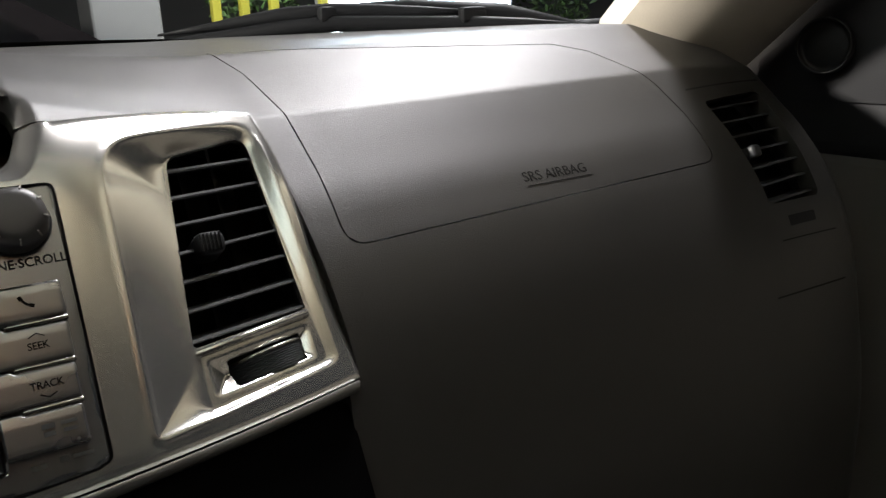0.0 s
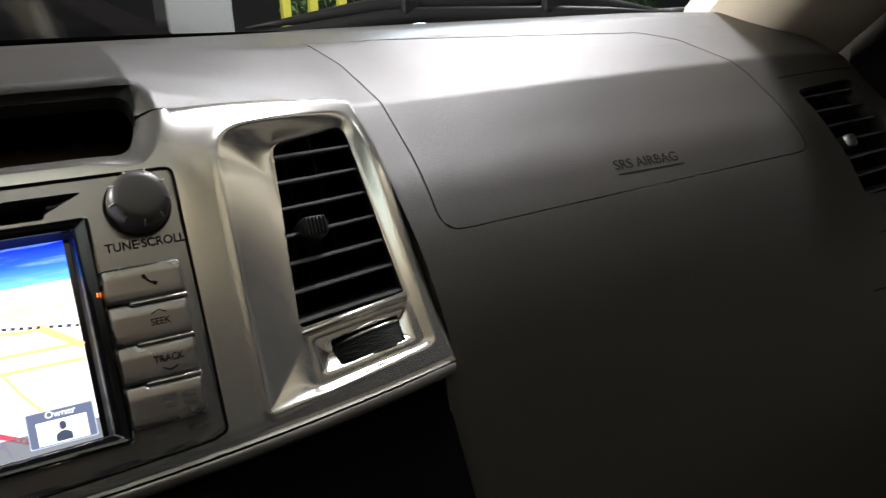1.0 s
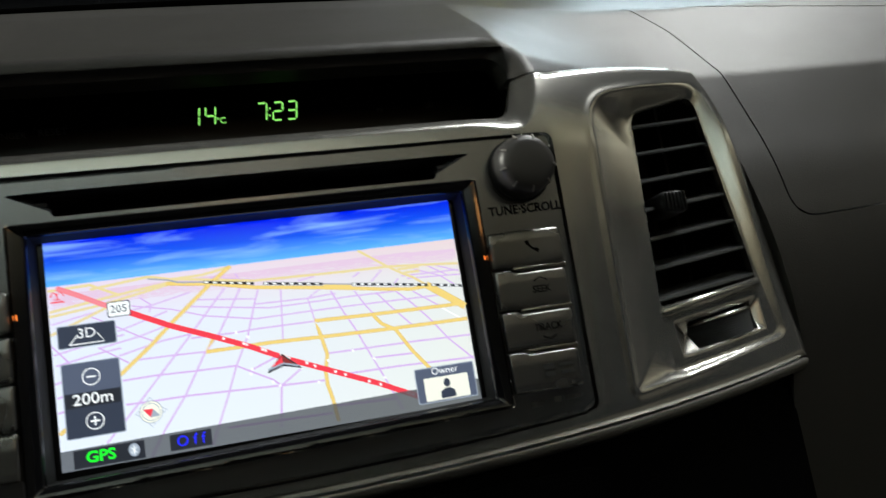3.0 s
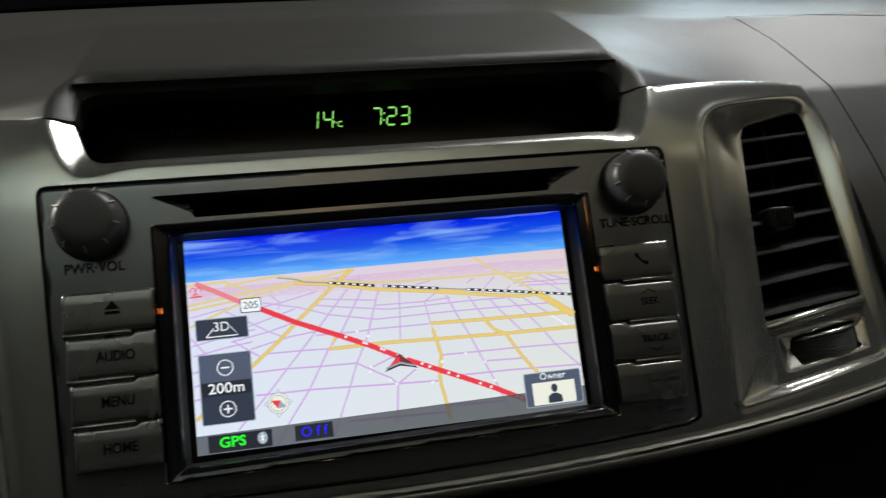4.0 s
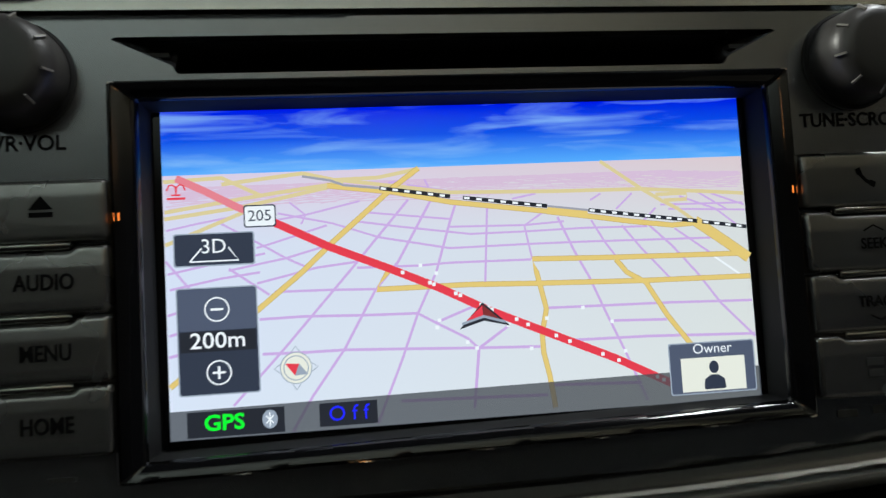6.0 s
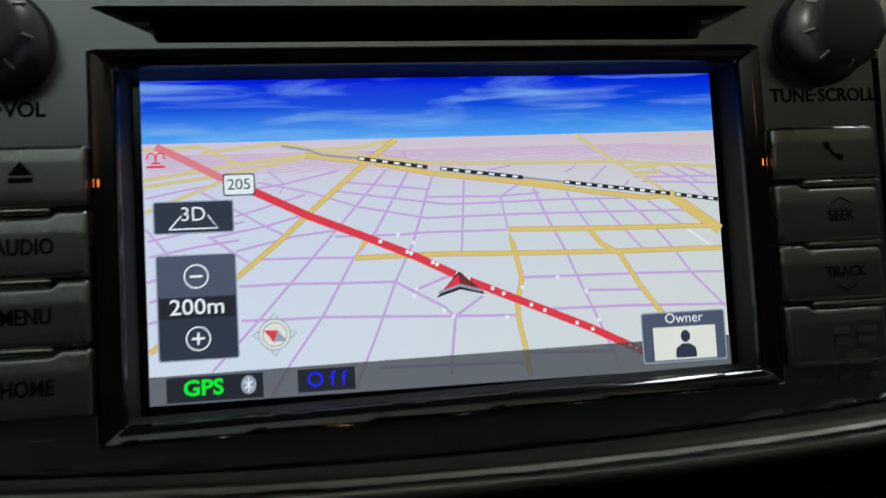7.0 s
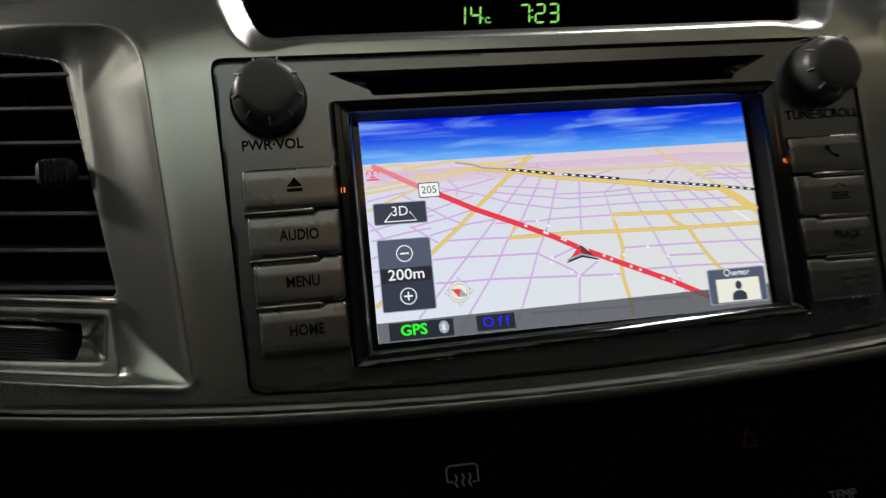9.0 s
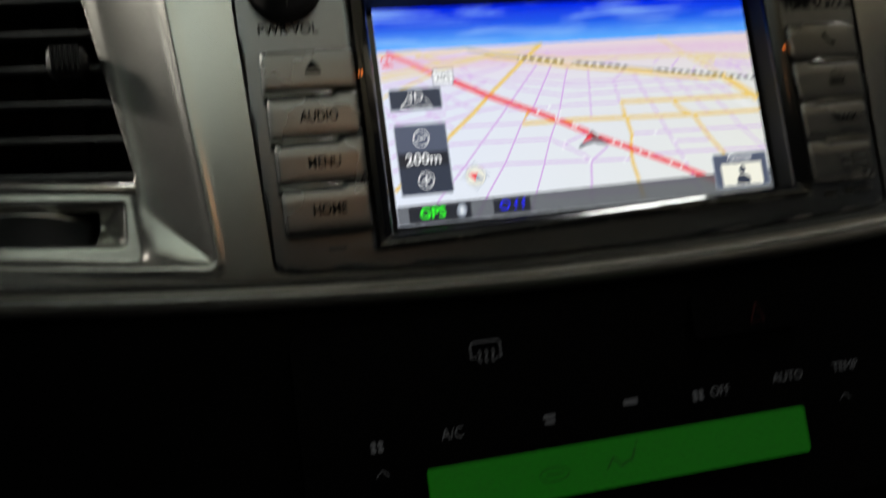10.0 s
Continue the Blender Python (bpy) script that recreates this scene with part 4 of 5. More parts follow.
# ---- knobs ----
def knob(x, z, words):
    ob = part("knob_seat", bmesh.new(), DEEP, head_unit)
    verts, faces = lathe([(0.0122, 0.0), (0.0122, -0.0008), (0.0116, -0.0012), (0.0, -0.0012)], 48)
    ob.data.from_pydata([(a + x, b + FACE_Y, c + z) for a, b, c in verts], [], faces)
    shape = [(0.0113, 0.0), (0.0112, -0.003), (0.0110, -0.0066), (0.0106, -0.0090), (0.0097, -0.0107), (0.0084, -0.0117), (0.0070, -0.0120), (0.004, -0.0122), (0.0, -0.0123)]
    verts, faces = lathe(shape, 64)
    body = mesh_ob("knob", [(a + x, b + FACE_Y - 0.0012, c + z) for a, b, c in verts], faces, RUBBER, head_unit, "dark grey soft-touch rotary knob with edge ticks")
    for k in range(9):
        a = 2 * math.pi * (k + 0.5) / 9
        bm = block(-0.00025, 0.00025, -0.0006, 0.0006, -0.0013, 0.0013)
        bm.transform(Matrix.Translation((x, FACE_Y - 0.0012, z)) @ Matrix.Rotation(a, 4, "Y") @ Matrix.Translation((0, -0.0102, 0.00990)) @ Matrix.Rotation(radians(-48), 4, "X"))
        part("tick", bm, TICK, body)
    writing("knob_caption", words, 0.0047, x, FACE_Y - 0.0001, 0.0291, PRINT, head_unit, extrude=0.00005, stretch=0.95, bold=0.00008)


TICK = material("grey_tick_print", (0.25, 0.24, 0.22), 0.5)
knob(-0.0974, 0.0436, "PWR·VOL")
knob(0.0964, 0.0438, "TUNE·SCROLL")

# ---- buttons ----
GREYPRINT = material("grey_small_print", (0.05, 0.05, 0.05), 0.5)
BUTTON = material("dark_silver_button_paint", (0.26, 0.256, 0.252), 0.27, 0.88, grain_size=0.0004, vary=0.05)


def button(side, k):
    tops, lows = (0.0205, 0.0054, -0.0094, -0.0238), (0.0074, -0.0078, -0.0222, -0.0374)
    top, low = tops[k], lows[k]
    outer = 0.1073 - 0.0007 * k if side < 0 else 0.1062 - 0.0005 * k
    inner = 0.0784
    notch = 0.0862
    pts = [(outer, low), (outer, top)]
    pts += [(inner, top)] if k == 0 else [(notch, top), (notch - 0.0012, top + 0.0012), (inner, top + 0.0012)]
    pts += [(inner, low)]
    pts = [(side * x, z) for x, z in pts]
    if side > 0:
        pts.reverse()
    shape = inside(rounded(pts, [0.0012] * len(pts), 4))
    xs = sorted((side * outer, side * inner))
    ob = sheet("button", xs[0] - 0.0004, xs[1] + 0.0004, low - 0.0004, top + 0.0018, 0.0005, shape, lambda x, z: -0.0107 + fillet(np.maximum(shape(x, z), 0), 0.0011) + 0.10 * np.clip(z - top + 0.0035, 0, 1) + 0.05 * np.clip(low + 0.003 - z, 0, 1), BUTTON, head_unit, "dark silver push button", skirt=0.005)
    if k < 3:
        slit_z = (low + tops[k + 1]) / 2 + 0.0002
        a, b = sorted((side * (outer + 0.0002), side * notch))
        verts, faces, steps = [], [], 10
        for x in (a, a + 0.0006, b - 0.0006, b):
            r = 0.0007 if x in (a, b) else 0.00105
            for i in range(steps):
                ang = 2 * math.pi * i / steps
                verts.append((x, -0.0092 - 0.0012 * math.cos(ang) * r / 0.00105, slit_z + r * math.sin(ang)))
        for j in range(3):
            for i in range(steps):
                i2 = (i + 1) % steps
                faces.append([j * steps + i, j * steps + i2, (j + 1) * steps + i2, (j + 1) * steps + i])
        faces += [list(range(steps)), list(reversed(range(3 * steps, 4 * steps)))]
        mesh_ob("divider_bar", verts, faces, BARCHROME, head_unit, "narrow bright divider bar")
    return ob, (top + low) / 2


BARCHROME = material("satin_divider_metal", (0.34, 0.33, 0.30), 0.22, 1.0, vary=0.05)
BY = -0.0109
for k, words in enumerate(("", "AUDIO", "MENU", "HOME")):
    ob, z = button(-1, k)
    if words:
        writing("button_caption", words, 0.0047, -0.0912, BY, z, PRINT, ob, extrude=0.00005, stretch=0.8, bold=0.00008)
    else:
        plate("eject_mark", [(-0.0939, z + 0.0002), (-0.0891, z + 0.0002), (-0.0915, z + 0.0031)], BY - 0.00005, BY + 0.0003, PRINT, ob)
        plate("eject_mark", box_points(-0.0939, -0.0891, z - 0.0014, z - 0.0004), BY - 0.00005, BY + 0.0003, PRINT, ob)
for k, words in enumerate(("", "SEEK", "TRACK", "")):
    ob, z = button(1, k)
    if words:
        up = k == 1
        writing("button_caption", words, 0.0036, 0.0950, BY, z - (0.0005 if up else -0.0005), PRINT, ob, extrude=0.00005, stretch=0.9, bold=0.00006)
        zz = z + (0.0026 if up else -0.0026)
        ob2 = ribbon_mesh("button_mark", [([(92.4, 1000 * zz), (95.0, 1000 * zz + (1.3 if up else -1.3)), (97.6, 1000 * zz)], 0.4)], BY - 0.0001, PRINT, ob)
    elif k == 0:
        ribbon_mesh("handset_mark", [([(92.6, 1000 * z + 2.2), (93.2, 1000 * z + 0.6), (94.4, 1000 * z - 0.7), (96.2, 1000 * z - 1.4)], 0.9), ([(92.3, 1000 * z + 2.4), (92.9, 1000 * z + 0.9)], 1.4), ([(95.2, 1000 * z - 1.0), (96.6, 1000 * z - 1.7)], 1.4)], BY - 0.0001, PRINT, ob)
    else:
        bars("small_print", 0.0925, z + 0.0014, 0.0042, 2, 0.0017, 0.0026, BY, GREYPRINT, ob)
        bars("small_print", 0.0990, z + 0.0014, 0.0052, 2, 0.0012, 0.0026, BY, GREYPRINT, ob)
bars("small_print", 0.0875, -0.0415, 0.0050, 1, 0.0018, 0.001, FACE_Y - 0.0002, GREYPRINT, head_unit)
bars("small_print", 0.0955, -0.0410, 0.0030, 1, 0.0020, 0.001, FACE_Y - 0.0002, GREYPRINT, head_unit)
bars("small_print", 0.1015, -0.0410, 0.0065, 1, 0.0014, 0.001, FACE_Y - 0.0002, GREYPRINT, head_unit)
bars("small_print", -0.0900, -0.0423, 0.0055, 1, 0.0010, 0.001, FACE_Y - 0.0002, GREYPRINT, head_unit)

# ---- airbag lettering ----
def on_pad(ob, lift):
    for v in ob.data.vertices:
        y = float(pad_height(np.array([v.co.x]), np.array([v.co.z]))[0])
        v.co.y = y + v.co.y - lift
    return ob


def draped(name, words, size, x, z, slope, mat, stretch):
    ob = writing(name, words, size, 0, 0, 0, mat, dashboard, "raised lettering on the airbag cover", extrude=0.0002, stretch=stretch)
    ob.data.transform(Matrix.Translation((x, 0, z)) @ Matrix.Rotation(-slope, 4, "Y"))
    return on_pad(ob, 0.0)


LETTER = material("dark_taupe_lettering", (0.012, 0.011, 0.010), 0.6, grain=0.2, shine=0.1)
draped("airbag_lettering", "SRS AIRBAG", 0.0083, 0.3600, 0.0345, -0.015, LETTER, 0.98)
on_pad(part("lettering_underline", block(0.3390, 0.3830, -0.0003, 0.0003, 0.0292, 0.0297), LETTER, dashboard), 0.0)

# ---- side vent at the passenger's end ----
side_vent = thing("side_air_vent", "dark side air vent with slats at the dashboard's end", "air vent")
for k in range(7):
    z = 0.0600 - 0.0118 * k
    xl, xr = 0.4990, 0.5690 - 0.0010 * k
    verts, faces = [], []
    for x in np.linspace(xl, xr, 5):
        zz = z + 0.06 * (x - xl)
        y = float(pad_height(np.array([x]), np.array([zz]))[0]) + 0.004
        for dy, dz in ((0, -0.0005), (0.0003, 0.0008), (0.014, 0.004), (0.014, 0.003)):
            verts.append((x, y + dy, zz + dz))
    for i in range(4):
        for j in range(4):
            a, b = 4 * i + j, 4 * i + (j + 1) % 4
            faces.append([b, a, a + 4, b + 4])
    faces += [[0, 1, 2, 3], [19, 18, 17, 16]]
    mesh_ob("slat", verts, faces, SLAT, side_vent, smooth=False)
sheet("vent_backing", 0.495, 0.570, -0.018, 0.076, 0.006, lambda x, z: 1 + 0 * x, lambda x, z: pad_height(x, z) + 0.024, DEEP, side_vent, skirt=0)
y = float(pad_height(np.array([0.512]), np.array([0.023]))[0])
part("tab", block(0.508, 0.516, y - 0.003, y + 0.014, 0.020, 0.028, 0.0018, 2), SLAT, side_vent, "small grey vent tab", smooth=True)


def seam(name, x0, x1, z0, z1, tall, mat=DEEP):
    n = 14
    verts, faces = [], []
    for i in range(n):
        x, z = x0 + (x1 - x0) * i / (n - 1), z0 + (z1 - z0) * i / (n - 1)
        for dz in (-tall / 2, tall / 2):
            yy = float(pad_height(np.array([x]), np.array([z + dz]))[0]) - 0.0004
            verts.append((x, yy, z + dz))
    for i in range(n - 1):
        faces.append([2 * i, 2 * i + 2, 2 * i + 3, 2 * i + 1])
    return mesh_ob(name, verts, faces, mat, dashboard, smooth=False)


seam("panel_seam", 0.4939, 0.5800, 0.0764, 0.0812, 0.0014)
seam("panel_seam", 0.5042, 0.5663, -0.0349, -0.0357, 0.0009)
seam("panel_seam", 0.4914, 0.5689, -0.0671, -0.0682, 0.0012)
seam("switch_blank", 0.5156, 0.5445, -0.0240, -0.0240, 0.0066, BLACK)

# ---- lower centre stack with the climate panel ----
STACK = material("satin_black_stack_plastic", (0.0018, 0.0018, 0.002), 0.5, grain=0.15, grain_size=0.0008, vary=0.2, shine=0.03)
climate = thing("climate_panel", "black climate control panel with a green display", "climate control")
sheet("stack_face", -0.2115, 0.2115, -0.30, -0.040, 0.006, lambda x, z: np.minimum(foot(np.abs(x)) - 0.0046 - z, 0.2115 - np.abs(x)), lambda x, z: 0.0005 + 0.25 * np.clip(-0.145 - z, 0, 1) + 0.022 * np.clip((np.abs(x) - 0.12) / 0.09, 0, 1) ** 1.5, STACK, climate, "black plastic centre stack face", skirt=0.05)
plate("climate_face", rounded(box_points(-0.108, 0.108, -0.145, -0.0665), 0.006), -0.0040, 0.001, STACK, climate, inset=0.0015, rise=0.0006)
LCD = glow("green_lcd_glow", (0.003, 0.080, 0.0006), 0.55)
lcd = plate("lcd", rounded(box_points(-0.0706, 0.0625, -0.1290, -0.1138), 0.001), -0.0054, -0.004, LCD, climate, "dim green backlit display")
LCDINK = glow("lcd_ink", (0.001, 0.015, 0.0005), 1.0)
ribbon_mesh("lcd_mark", [([(-12, -123), (-9.5, -119.5), (-7, -122.5), (-3, -121), (-1.5, -117.5)], 0.9), ([(-1.2, -116), (-0.4, -116)], 1.2)], -0.0056, LCDINK, lcd)
pts = disc_points(-30, -121.6, 5.0, 16, 2.2)
ribbon_mesh("lcd_mark", [(pts + pts[:2], 0.5), ([(-33, -121.6), (-27, -121.6)], 0.6)], -0.0056, LCDINK, lcd)
SYMBOL = glow("dim_symbol_glow", (0.10, 0.10, 0.10), 0.18)
CY = -0.0053
for words, x, z, size in (("A/C", -0.0612, -0.1040, 0.0048), ("OFF", 0.0322, -0.1042, 0.0046), ("AUTO", 0.0585, -0.1030, 0.0046), ("TEMP", 0.0815, -0.1025, 0.0046)):
    writing("control_caption", words, size, x, CY, z, SYMBOL, climate, extrude=0.00005, stretch=0.92)
corners = [(-52.0, -81.6), (-52.0, -77.6), (-51, -76.9), (-43, -76.9), (-42.1, -77.6), (-42.1, -82.4)]
heat = [([(x, -79.6), (x + 0.6, -80.9), (x - 0.2, -82.2), (x + 0.5, -83.6)], 0.6) for x in (-49.4, -47.2, -45.0)]
ribbon_mesh("defogger_mark", [([(-50.2, -81.8), *corners[:1], *corners[1:], (-44.0, -82.4)], 0.55)] + heat, CY, SYMBOL, climate)
for x in (-0.0852, 0.0240):
    for dx, dz in ((-0.0011, 0.0009), (0.0011, 0.0009), (-0.0011, -0.0009), (0.0011, -0.0009)):
        plate("fan_mark", disc_points(x + dx, -0.1045 + dz, 0.0009, 8), CY, CY + 0.0003, SYMBOL, climate)
for x in (-0.0845, 0.0795):
    ribbon_mesh("arrow_mark", [([(1000 * x - 2, -113.5), (1000 * x, -111.6), (1000 * x + 2, -113.5)], 0.35)], CY, SYMBOL, climate)
bars("faint_mark", -0.0290, -0.1035, 0.004, 2, 0.0012, 0.0018, CY, SYMBOL, climate)
bars("faint_mark", -0.0005, -0.1030, 0.005, 1, 0.0018, 0.002, CY, SYMBOL, climate)
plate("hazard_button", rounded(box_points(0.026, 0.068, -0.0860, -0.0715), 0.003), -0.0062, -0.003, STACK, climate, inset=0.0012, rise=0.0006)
tri = [(47.0, -82.5), (49.6, -76.4), (52.2, -82.5)]
ribbon_mesh("hazard_mark", [(tri + tri[:2], 0.7)], -0.0071, glow("hazard_red_glow", (0.25, 0.012, 0.01), 0.02), climate)

# ---- cabin shell ----
IDENT = Matrix.Identity(4)


def slab(name, x0, x1, y0, y1, z0, z1, mat, label, category, bevel=0.0):
    ob = part(name, block(x0, x1, y0, y1, z0, z1, bevel), mat, None)
    return tagged(ob, label, category, kind="structure")


HEADLINER = material("beige_headliner_cloth", (0.42, 0.39, 0.33), 0.9, grain=0.3, grain_size=0.002)
CARPET = material("dark_cabin_carpet", (0.02, 0.02, 0.02), 0.95, grain=0.5, grain_size=0.003)
# Unseen shell closes the cabin: it blocks light and reflects in the fascia.
slab("ceiling", -0.74, 0.74, -1.40, -0.12, 1.56, 1.60, HEADLINER, "beige cloth headliner over the cabin", "headliner")
slab("floor", -0.74, 0.74, -1.40, 0.60, 0.40, 0.44, CARPET, "dark carpeted cabin floor", "floor")
slab("wall_back", -0.74, 0.74, -1.44, -1.40, 0.44, 1.60, CARPET, "unseen dark wall closing the cabin behind the camera", "wall")
slab("wall_driver_side", -0.80, -0.76, -1.40, 0.62, 0.40, 1.10, DOORBLACK, "black driver's door lining", "wall")
slab("bulkhead", -0.74, 0.74, 0.56, 0.60, 0.44, 1.075, DEEP, "black bulkhead under the windscreen", "wall")

# the windscreen, leaning back from its foot
def glass_point(x, up):
    foot_y, foot_z = screen_line(x), 1.097 - 0.02 * (x / 0.53) ** 2
    return (x * (1 - 0.16 * up / 0.45), foot_y - up * 1.36, foot_z + up)


def strip(name, columns, lows, highs, mat, parent, thick=0.0, label=""):
    verts, faces = [], []
    for x, lo, hi in zip(columns, lows, highs):
        for k in range(6):
            verts.append(glass_point(x, lo + (hi - lo) * k / 5))
    for i in range(len(columns) - 1):
        for k in range(5):
            a = 6 * i + k
            faces.append([a, a + 6, a + 7, a + 1])
    return mesh_ob(name, verts, faces, mat, parent, label)


GLASS = bpy.data.materials.new("windscreen_glass")
GLASS.use_nodes = True
nodes, links = GLASS.node_tree.nodes, GLASS.node_tree.links
clear, shine, blend = nodes.new("ShaderNodeBsdfTransparent"), nodes.new("ShaderNodeBsdfGlossy"), nodes.new("ShaderNodeMixShader")
clear.inputs[0].default_value = (0.86, 0.90, 0.88, 1)
shine.inputs["Roughness"].default_value = 0.02
fresnel = nodes.new("ShaderNodeFresnel")
fresnel.inputs["IOR"].default_value = 1.3
links.new(fresnel.outputs[0], blend.inputs[0])
links.new(clear.outputs[0], blend.inputs[1])
links.new(shine.outputs[0], blend.inputs[2])
links.new(blend.outputs[0], nodes["Material Output"].inputs[0])
windscreen = tagged(new("windscreen"), "clear raked windscreen with a black lower edge band", "windscreen", kind="structure")
cols = np.linspace(-0.56, 0.56, 29)
pane = strip("pane", cols, [0.0] * 29, [0.44] * 29, GLASS, windscreen)
pane.visible_shadow = False
edge = strip("edge_band", cols, [-0.004] * 29, [0.0075] * 29, DEEP, windscreen, label="black ceramic edge band")
edge.location = (0, -0.004, 0)

# wipers resting at the foot of the windscreen
WIPER = material("black_wiper_metal", (0.008, 0.008, 0.009), 0.55, 0.0, vary=0.1, shine=0.12)


def rod(name, points, radius, mat, parent, label="", flat=1.0):
    verts, faces, n = [], [], 8
    pts = [Vector(p) for p in points]
    for i, p in enumerate(pts):
        d = (pts[min(i + 1, len(pts) - 1)] - pts[max(i - 1, 0)]).normalized()
        u = d.cross(Vector((0, 0, 1))).normalized()
        v = u.cross(d)
        r = radius[i] if isinstance(radius, (list, tuple)) else radius
        for k in range(n):
            a = 2 * math.pi * k / n
            verts.append(p + u * r * math.cos(a) + v * r * flat * math.sin(a))
    for i in range(len(pts) - 1):
        for k in range(n):
            a, b = i * n + k, i * n + (k + 1) % n
            faces.append([a, b, b + n, a + n])
    faces += [list(reversed(range(n))), list(range((len(pts) - 1) * n, len(pts) * n))]
    return mesh_ob(name, verts, faces, mat, parent, label)


def wiper(x0, x1, u0, u1):
    ob = tagged(new("windscreen_wiper"), "black windscreen wiper resting at the glass foot", "wiper", group="windscreen wipers")
    line = [Vector(glass_point(x0 + (x1 - x0) * f, u0 + (u1 - u0) * min(1.0, f / 0.5) ** 1.3)) + Vector((0, 0.018, 0.006)) for f in np.linspace(0, 1, 12)]
    rod("blade", line, [0.0008, 0.0022, 0.0032] + [0.0038] * 7 + [0.003, 0.001], WIPER, ob, flat=1.7)
    for k in (6, 9):
        p = line[k]
        part("claw", block(p.x - 0.012, p.x + 0.012, p.y + 0.002, p.y + 0.012, p.z + 0.001, p.z + 0.014, 0.003, 2), WIPER, ob)
    arm = [line[11] + Vector((0.06, 0.05, -0.012)), line[10] + Vector((0, 0.035, 0.008)), line[8] + Vector((0, 0.03, 0.014)), line[6] + Vector((0, 0.016, 0.010))]
    rod("arm", arm, [0.010, 0.010, 0.007, 0.005], WIPER, ob)
    rod("spoiler", [p + Vector((0, 0.008, 0.010)) for p in line[2:10]], [0.0006, 0.0020, 0.0034, 0.0042, 0.0042, 0.0038, 0.0026, 0.001], WIPER, ob, flat=1.6)
    part("pivot_cap", block(line[11].x + 0.035, line[11].x + 0.085, line[11].y + 0.035, line[11].y + 0.075, line[11].z - 0.02, line[11].z + 0.004, 0.008, 3), WIPER, ob, smooth=True)


wiper(0.20, 0.53, -0.012, 0.013)

# passenger-side pillar, mirror corner and door
pillar = tagged(new("pillar_passenger"), "beige trimmed windscreen pillar beside the dashboard", "pillar", kind="structure")
verts, faces, n = [], [], 9
for i in range(13):
    up = -0.06 + 0.50 * i / 12
    a = Vector(glass_point(0.533, up)) + Vector((0.004, -0.006, 0))
    b = a + Vector((0.068, -0.084, 0.0))
    mid = (a + b) / 2 + Vector((-0.028, -0.024, 0))
    for k in range(n):
        f = k / (n - 1)
        verts.append((1 - f) ** 2 * a + 2 * f * (1 - f) * mid + f * f * b)
    verts += [b + Vector((0.06, 0.02, 0)), a + Vector((0.05, 0.08, 0))]
n += 2
for i in range(12):
    for k in range(n):
        a, b = i * n + k, i * n + (k + 1) % n
        faces.append([a, b, b + n, a + n])
p = mesh_ob("pillar_trim", verts, faces, BEIGE, pillar)
p.data.set_sharp_from_angle(angle=radians(40))

door = tagged(new("door_passenger"), "black front passenger door lining with a tweeter in the mirror corner", "door", kind="structure")
DOORGREY = material("grey_beige_door_trim", (0.16, 0.15, 0.135), 0.6, grain=0.3, grain_size=0.0015)
part("door_panel", block(0.690, 0.740, -1.40, 0.60, 0.40, 1.000, 0.02, 3), DOORGREY, door, "grey-beige door panel", smooth=False)
part("door_top", block(0.684, 0.740, -1.40, 0.60, 0.985, 1.075, 0.012, 3), DOORBLACK, door, "black door shoulder", smooth=False)
bm = bmesh.new()
corner = [bm.verts.new(v) for v in ((0.680, 0.145, 1.03), (0.680, -0.06, 1.03), (0.680, -0.08, 1.06), (0.650, -0.02, 1.26), (0.650, 0.112, 1.26), (0.671, 0.140, 1.10))]
f = bm.faces.new(corner)
back = bmesh.ops.extrude_face_region(bm, geom=[f])["geom"]
for v in back:
    if isinstance(v, bmesh.types.BMVert):
        v.co.x += 0.06
bmesh.ops.recalc_face_normals(bm, faces=bm.faces[:])
mirror_corner = part("mirror_corner", bm, DOORBLACK, door, "black mirror corner cover")
verts, faces = lathe([(0.0215, 0.004), (0.0215, -0.003), (0.0203, -0.0045), (0.0190, -0.003), (0.0187, 0.0), (0.015, -0.0015), (0.008, -0.0025), (0.0, -0.003)], 40)
tweeter = mesh_ob("tweeter", verts, faces, material("charcoal_speaker_cloth", (0.014, 0.014, 0.015), 0.5, grain=0.6, grain_size=0.0016), door, "round charcoal tweeter grille with a raised ring")
tweeter.matrix_world = Matrix.Translation((0.668, 0.078, 1.073)) @ Matrix.Rotation(radians(90), 4, "Z") @ Matrix.Rotation(radians(0), 4, "X")
tweeter.rotation_euler = (0, 0, radians(-78))

# ---- the hall outside the windscreen ----
HALLFLOOR = material("grey_hall_floor", (0.16, 0.16, 0.16), 0.35, vary=0.15, vary_size=0.6, grain_size=0.02)
HALLWALL = material("grey_hall_wall", (0.22, 0.22, 0.22), 0.8, vary=0.1, vary_size=0.8, grain_size=0.02)
slab("ground", -14, 14, -12, 16, -0.10, 0.0, HALLFLOOR, "grey polished hall floor", "floor")
slab("wall_hall_far", -14, 14, 13.0, 13.3, 0.0, 4.0, HALLWALL, "grey far wall of the hall", "wall")
slab("bonnet_shelf", -0.70, 0.70, 0.56, 1.35, 0.95, 1.02, material("dark_bonnet_paint", (0.03, 0.03, 0.032), 0.2, 0.4), "dark car bonnet ahead of the windscreen", "bonnet", 0.03)
LIGHTBOX = glow("lightbox_white_glow", (0.82, 0.91, 1.0), 8.0)
panel = thing("display_panel", "glowing white display panel standing in the hall", "display panel", IDENT)
part("lit_face", block(3.02, 4.86, 6.0, 6.03, 0.30, 3.2), LIGHTBOX, panel)
part("panel_frame", block(2.96, 4.92, 6.035, 6.12, 0.0, 3.26, 0.01), HALLWALL, panel)
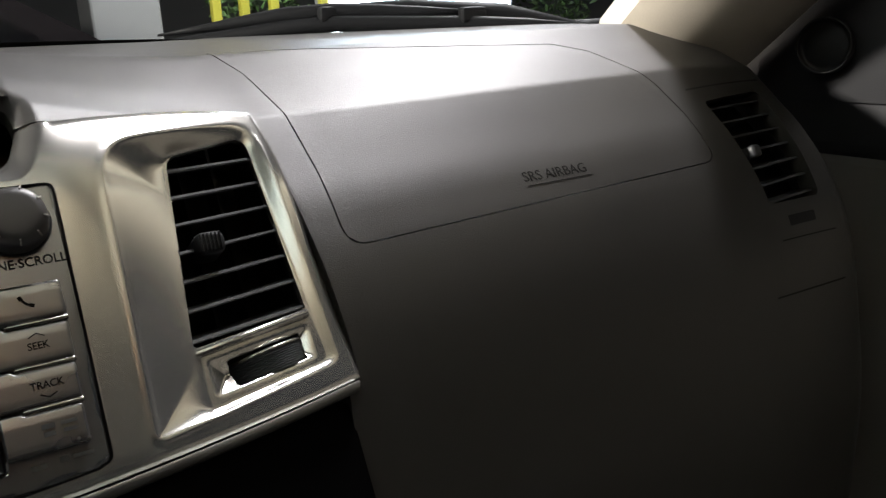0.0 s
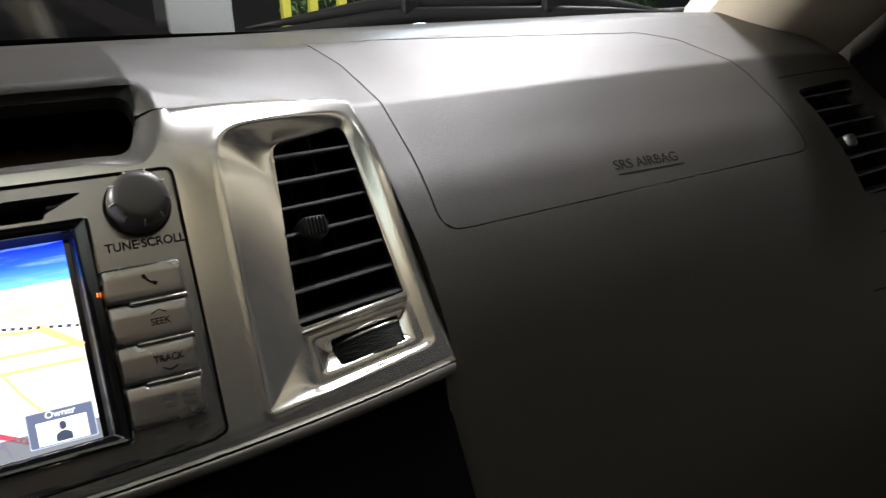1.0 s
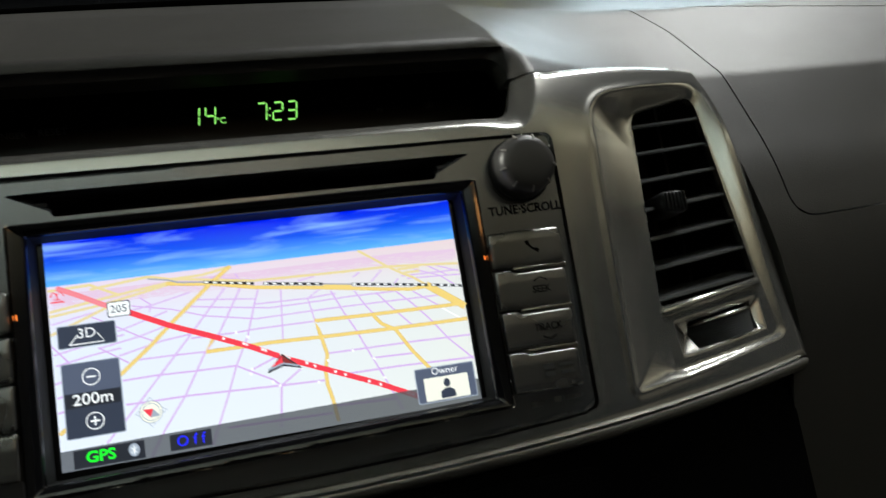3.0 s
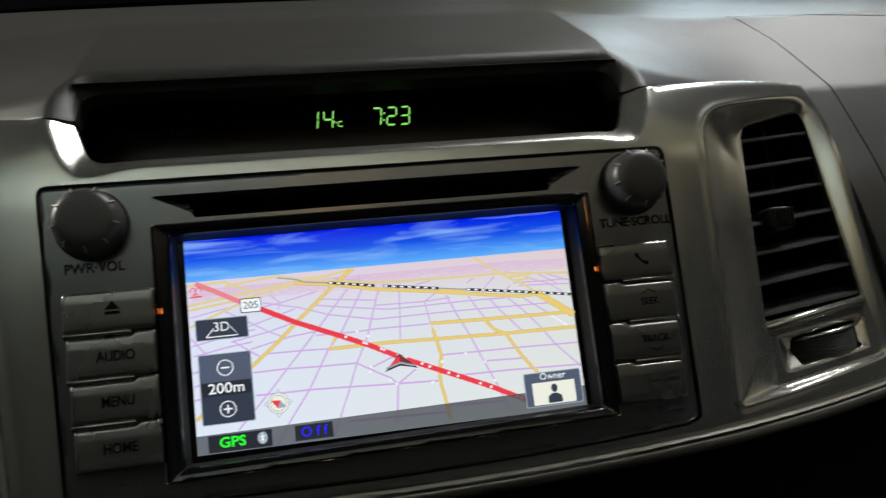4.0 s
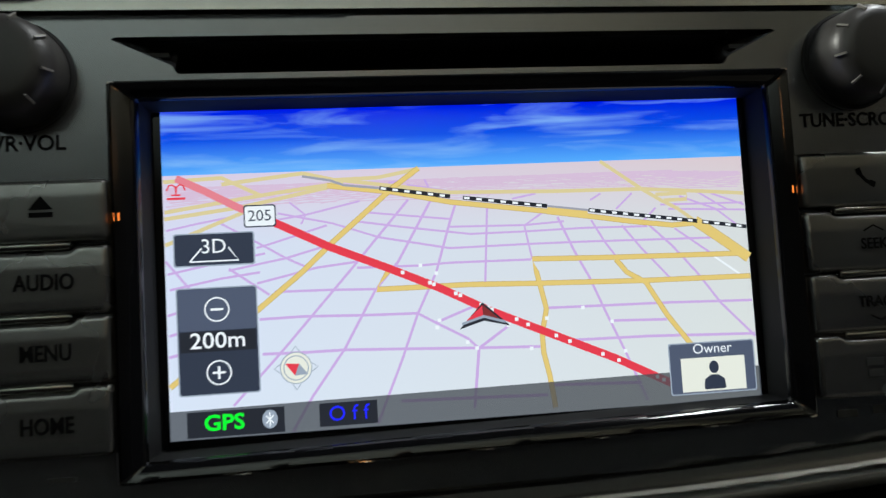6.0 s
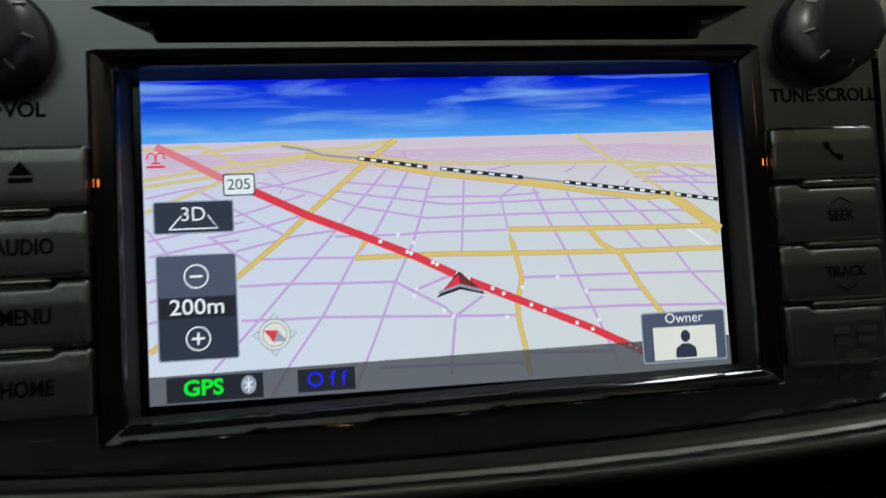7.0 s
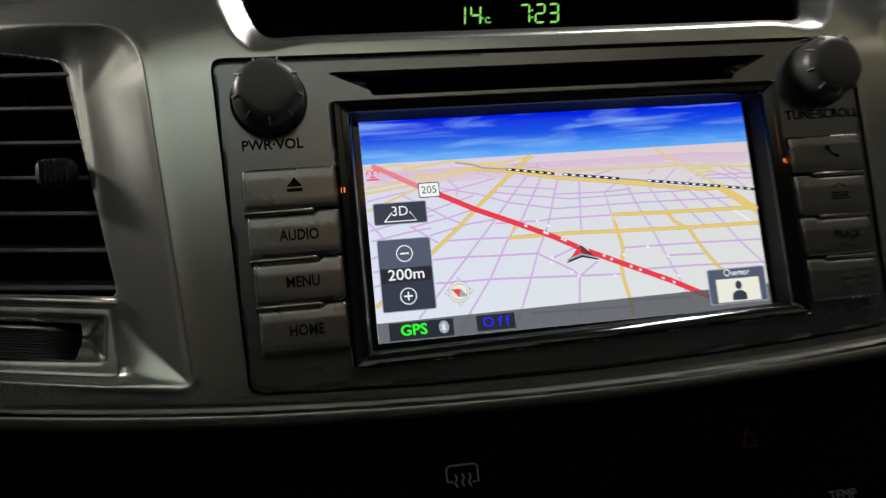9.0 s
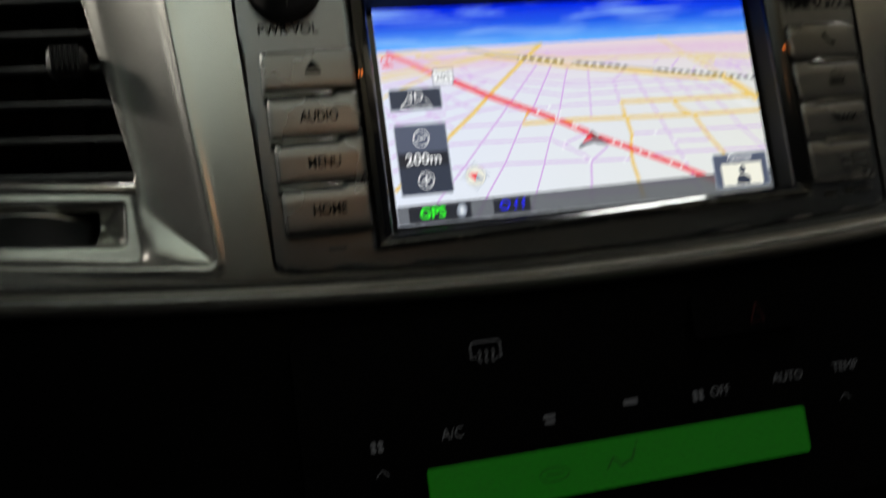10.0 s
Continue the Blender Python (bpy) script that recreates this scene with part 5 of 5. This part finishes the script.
POST = material("yellow_green_post_paint", (0.50, 0.46, 0.05), 0.5, vary=0.2, vary_size=0.2)
for x in (2.10, 2.32, 2.56, 2.98):
    ob = part("yellow_post", block(x - 0.035, x + 0.035, 5.96, 6.03, 0.0, 3.0, 0.01), POST, None)
    tagged(ob, "slim yellow-green painted post in the hall", "post", group="yellow posts")
column = part("grey_column", block(1.25, 1.75, 6.2, 6.7, 0.0, 3.6, 0.02), HALLWALL, None)
tagged(column, "square grey concrete column in the hall", "column")
LEAF = material("hedge_leaf", (0.06, 0.12, 0.03), 0.5, vary=0.4, vary_size=0.1)


def hedge(x0, x1, y0, label):
    """A hedge of many small folded leaves."""
    r = random.Random(3)
    verts, faces = [], []
    for _ in range(2600):
        c = Vector((r.uniform(x0, x1), y0 + r.gauss(0, 0.09), r.uniform(0.35, 2.1) + r.gauss(0, 0.05)))
        u = Vector((r.gauss(0, 1), r.gauss(0, 1), r.gauss(0, 1))).normalized()
        v = u.cross(Vector((r.gauss(0, 1), r.gauss(0, 1), r.gauss(0, 1)))).normalized()
        s = r.uniform(0.02, 0.05)
        i = len(verts)
        verts += [c - u * s, c + v * s * 0.4, c + u * s, c - v * s * 0.4]
        faces.append([i, i + 1, i + 2, i + 3])
    plant = thing("potted_hedge", label, "plant", IDENT)
    mesh_ob("foliage", verts, faces, LEAF, plant, smooth=False)
    part("planter", block(x0 - 0.03, x1 + 0.03, y0 - 0.22, y0 + 0.22, 0.0, 0.4, 0.02), HALLWALL, plant)


hedge(2.2, 2.95, 6.4, "green potted hedge behind yellow posts")
hedge(5.3, 6.2, 6.4, "green potted hedge beside the white display panel")


def parked_car():
    car = thing("parked_car", "dark parked car standing in the hall", "car", pose(-0.6, 5.2, 0, 0, 0, 0))
    paint = material("dark_car_paint", (0.03, 0.025, 0.028), 0.15, 0.3, coat=0.6)
    side = [(-2.2, 0.35), (-2.25, 0.75), (-1.6, 0.95), (-0.9, 1.02), (-0.3, 1.42), (0.9, 1.45), (1.6, 1.05), (2.1, 0.98), (2.2, 0.4)]
    plate("body", rounded(side, 0.12), -0.85, 0.85, paint, car, inset=0.12, rise=0.06)
    tyre, rim = material("black_tyre_rubber", (0.015, 0.015, 0.015), 0.8), CHROME
    for x in (-1.4, 1.4):
        verts, faces = lathe([(0.16, -0.02), (0.30, -0.02), (0.33, 0.03), (0.33, 0.18), (0.30, 0.22), (0.16, 0.22)], 32)
        wheel = mesh_ob("wheel", [(a + x, b - 0.93, c + 0.33) for a, b, c in verts], faces, tyre, car)
        verts, faces = lathe([(0.0, 0.0), (0.10, 0.01), (0.18, 0.0), (0.2, 0.02)], 24)
        mesh_ob("rim", [(a + x, b - 0.94, c + 0.33) for a, b, c in verts], faces, rim, wheel)
    plate("side_window", rounded([(-0.75, 1.02), (-0.25, 1.34), (0.85, 1.36), (1.3, 1.05)], 0.04), -0.93, -0.90, GLOSS, car)
    part("door_mirror", block(-0.95, -0.75, -1.05, -0.9, 1.0, 1.12, 0.03, 2), paint, car, smooth=True)
    rod("chrome_strip", [(-1.5, -0.93, 0.92), (0, -0.935, 0.99), (1.6, -0.93, 0.99)], 0.012, CHROME, car)


parked_car()
# Glowing disc placed on the camera's line to the sparkle at the wiper.
spot = thing("hall_spotlight", "small bright spotlight disc on an added stand, placed for the sparkle at the wiper", "spotlight", IDENT)
verts, faces = lathe([(0.0, 0.0), (0.05, 0.0)], 20)
mesh_ob("lit_lens", [(a + 3.50, b + 5.4, c + 1.15) for a, b, c in verts], faces, glow("spot_white_glow", (1, 1, 1), 60), spot)
rod("stand", [(3.50, 5.45, 0.0), (3.50, 5.45, 1.11)], 0.02, BLACK, spot)
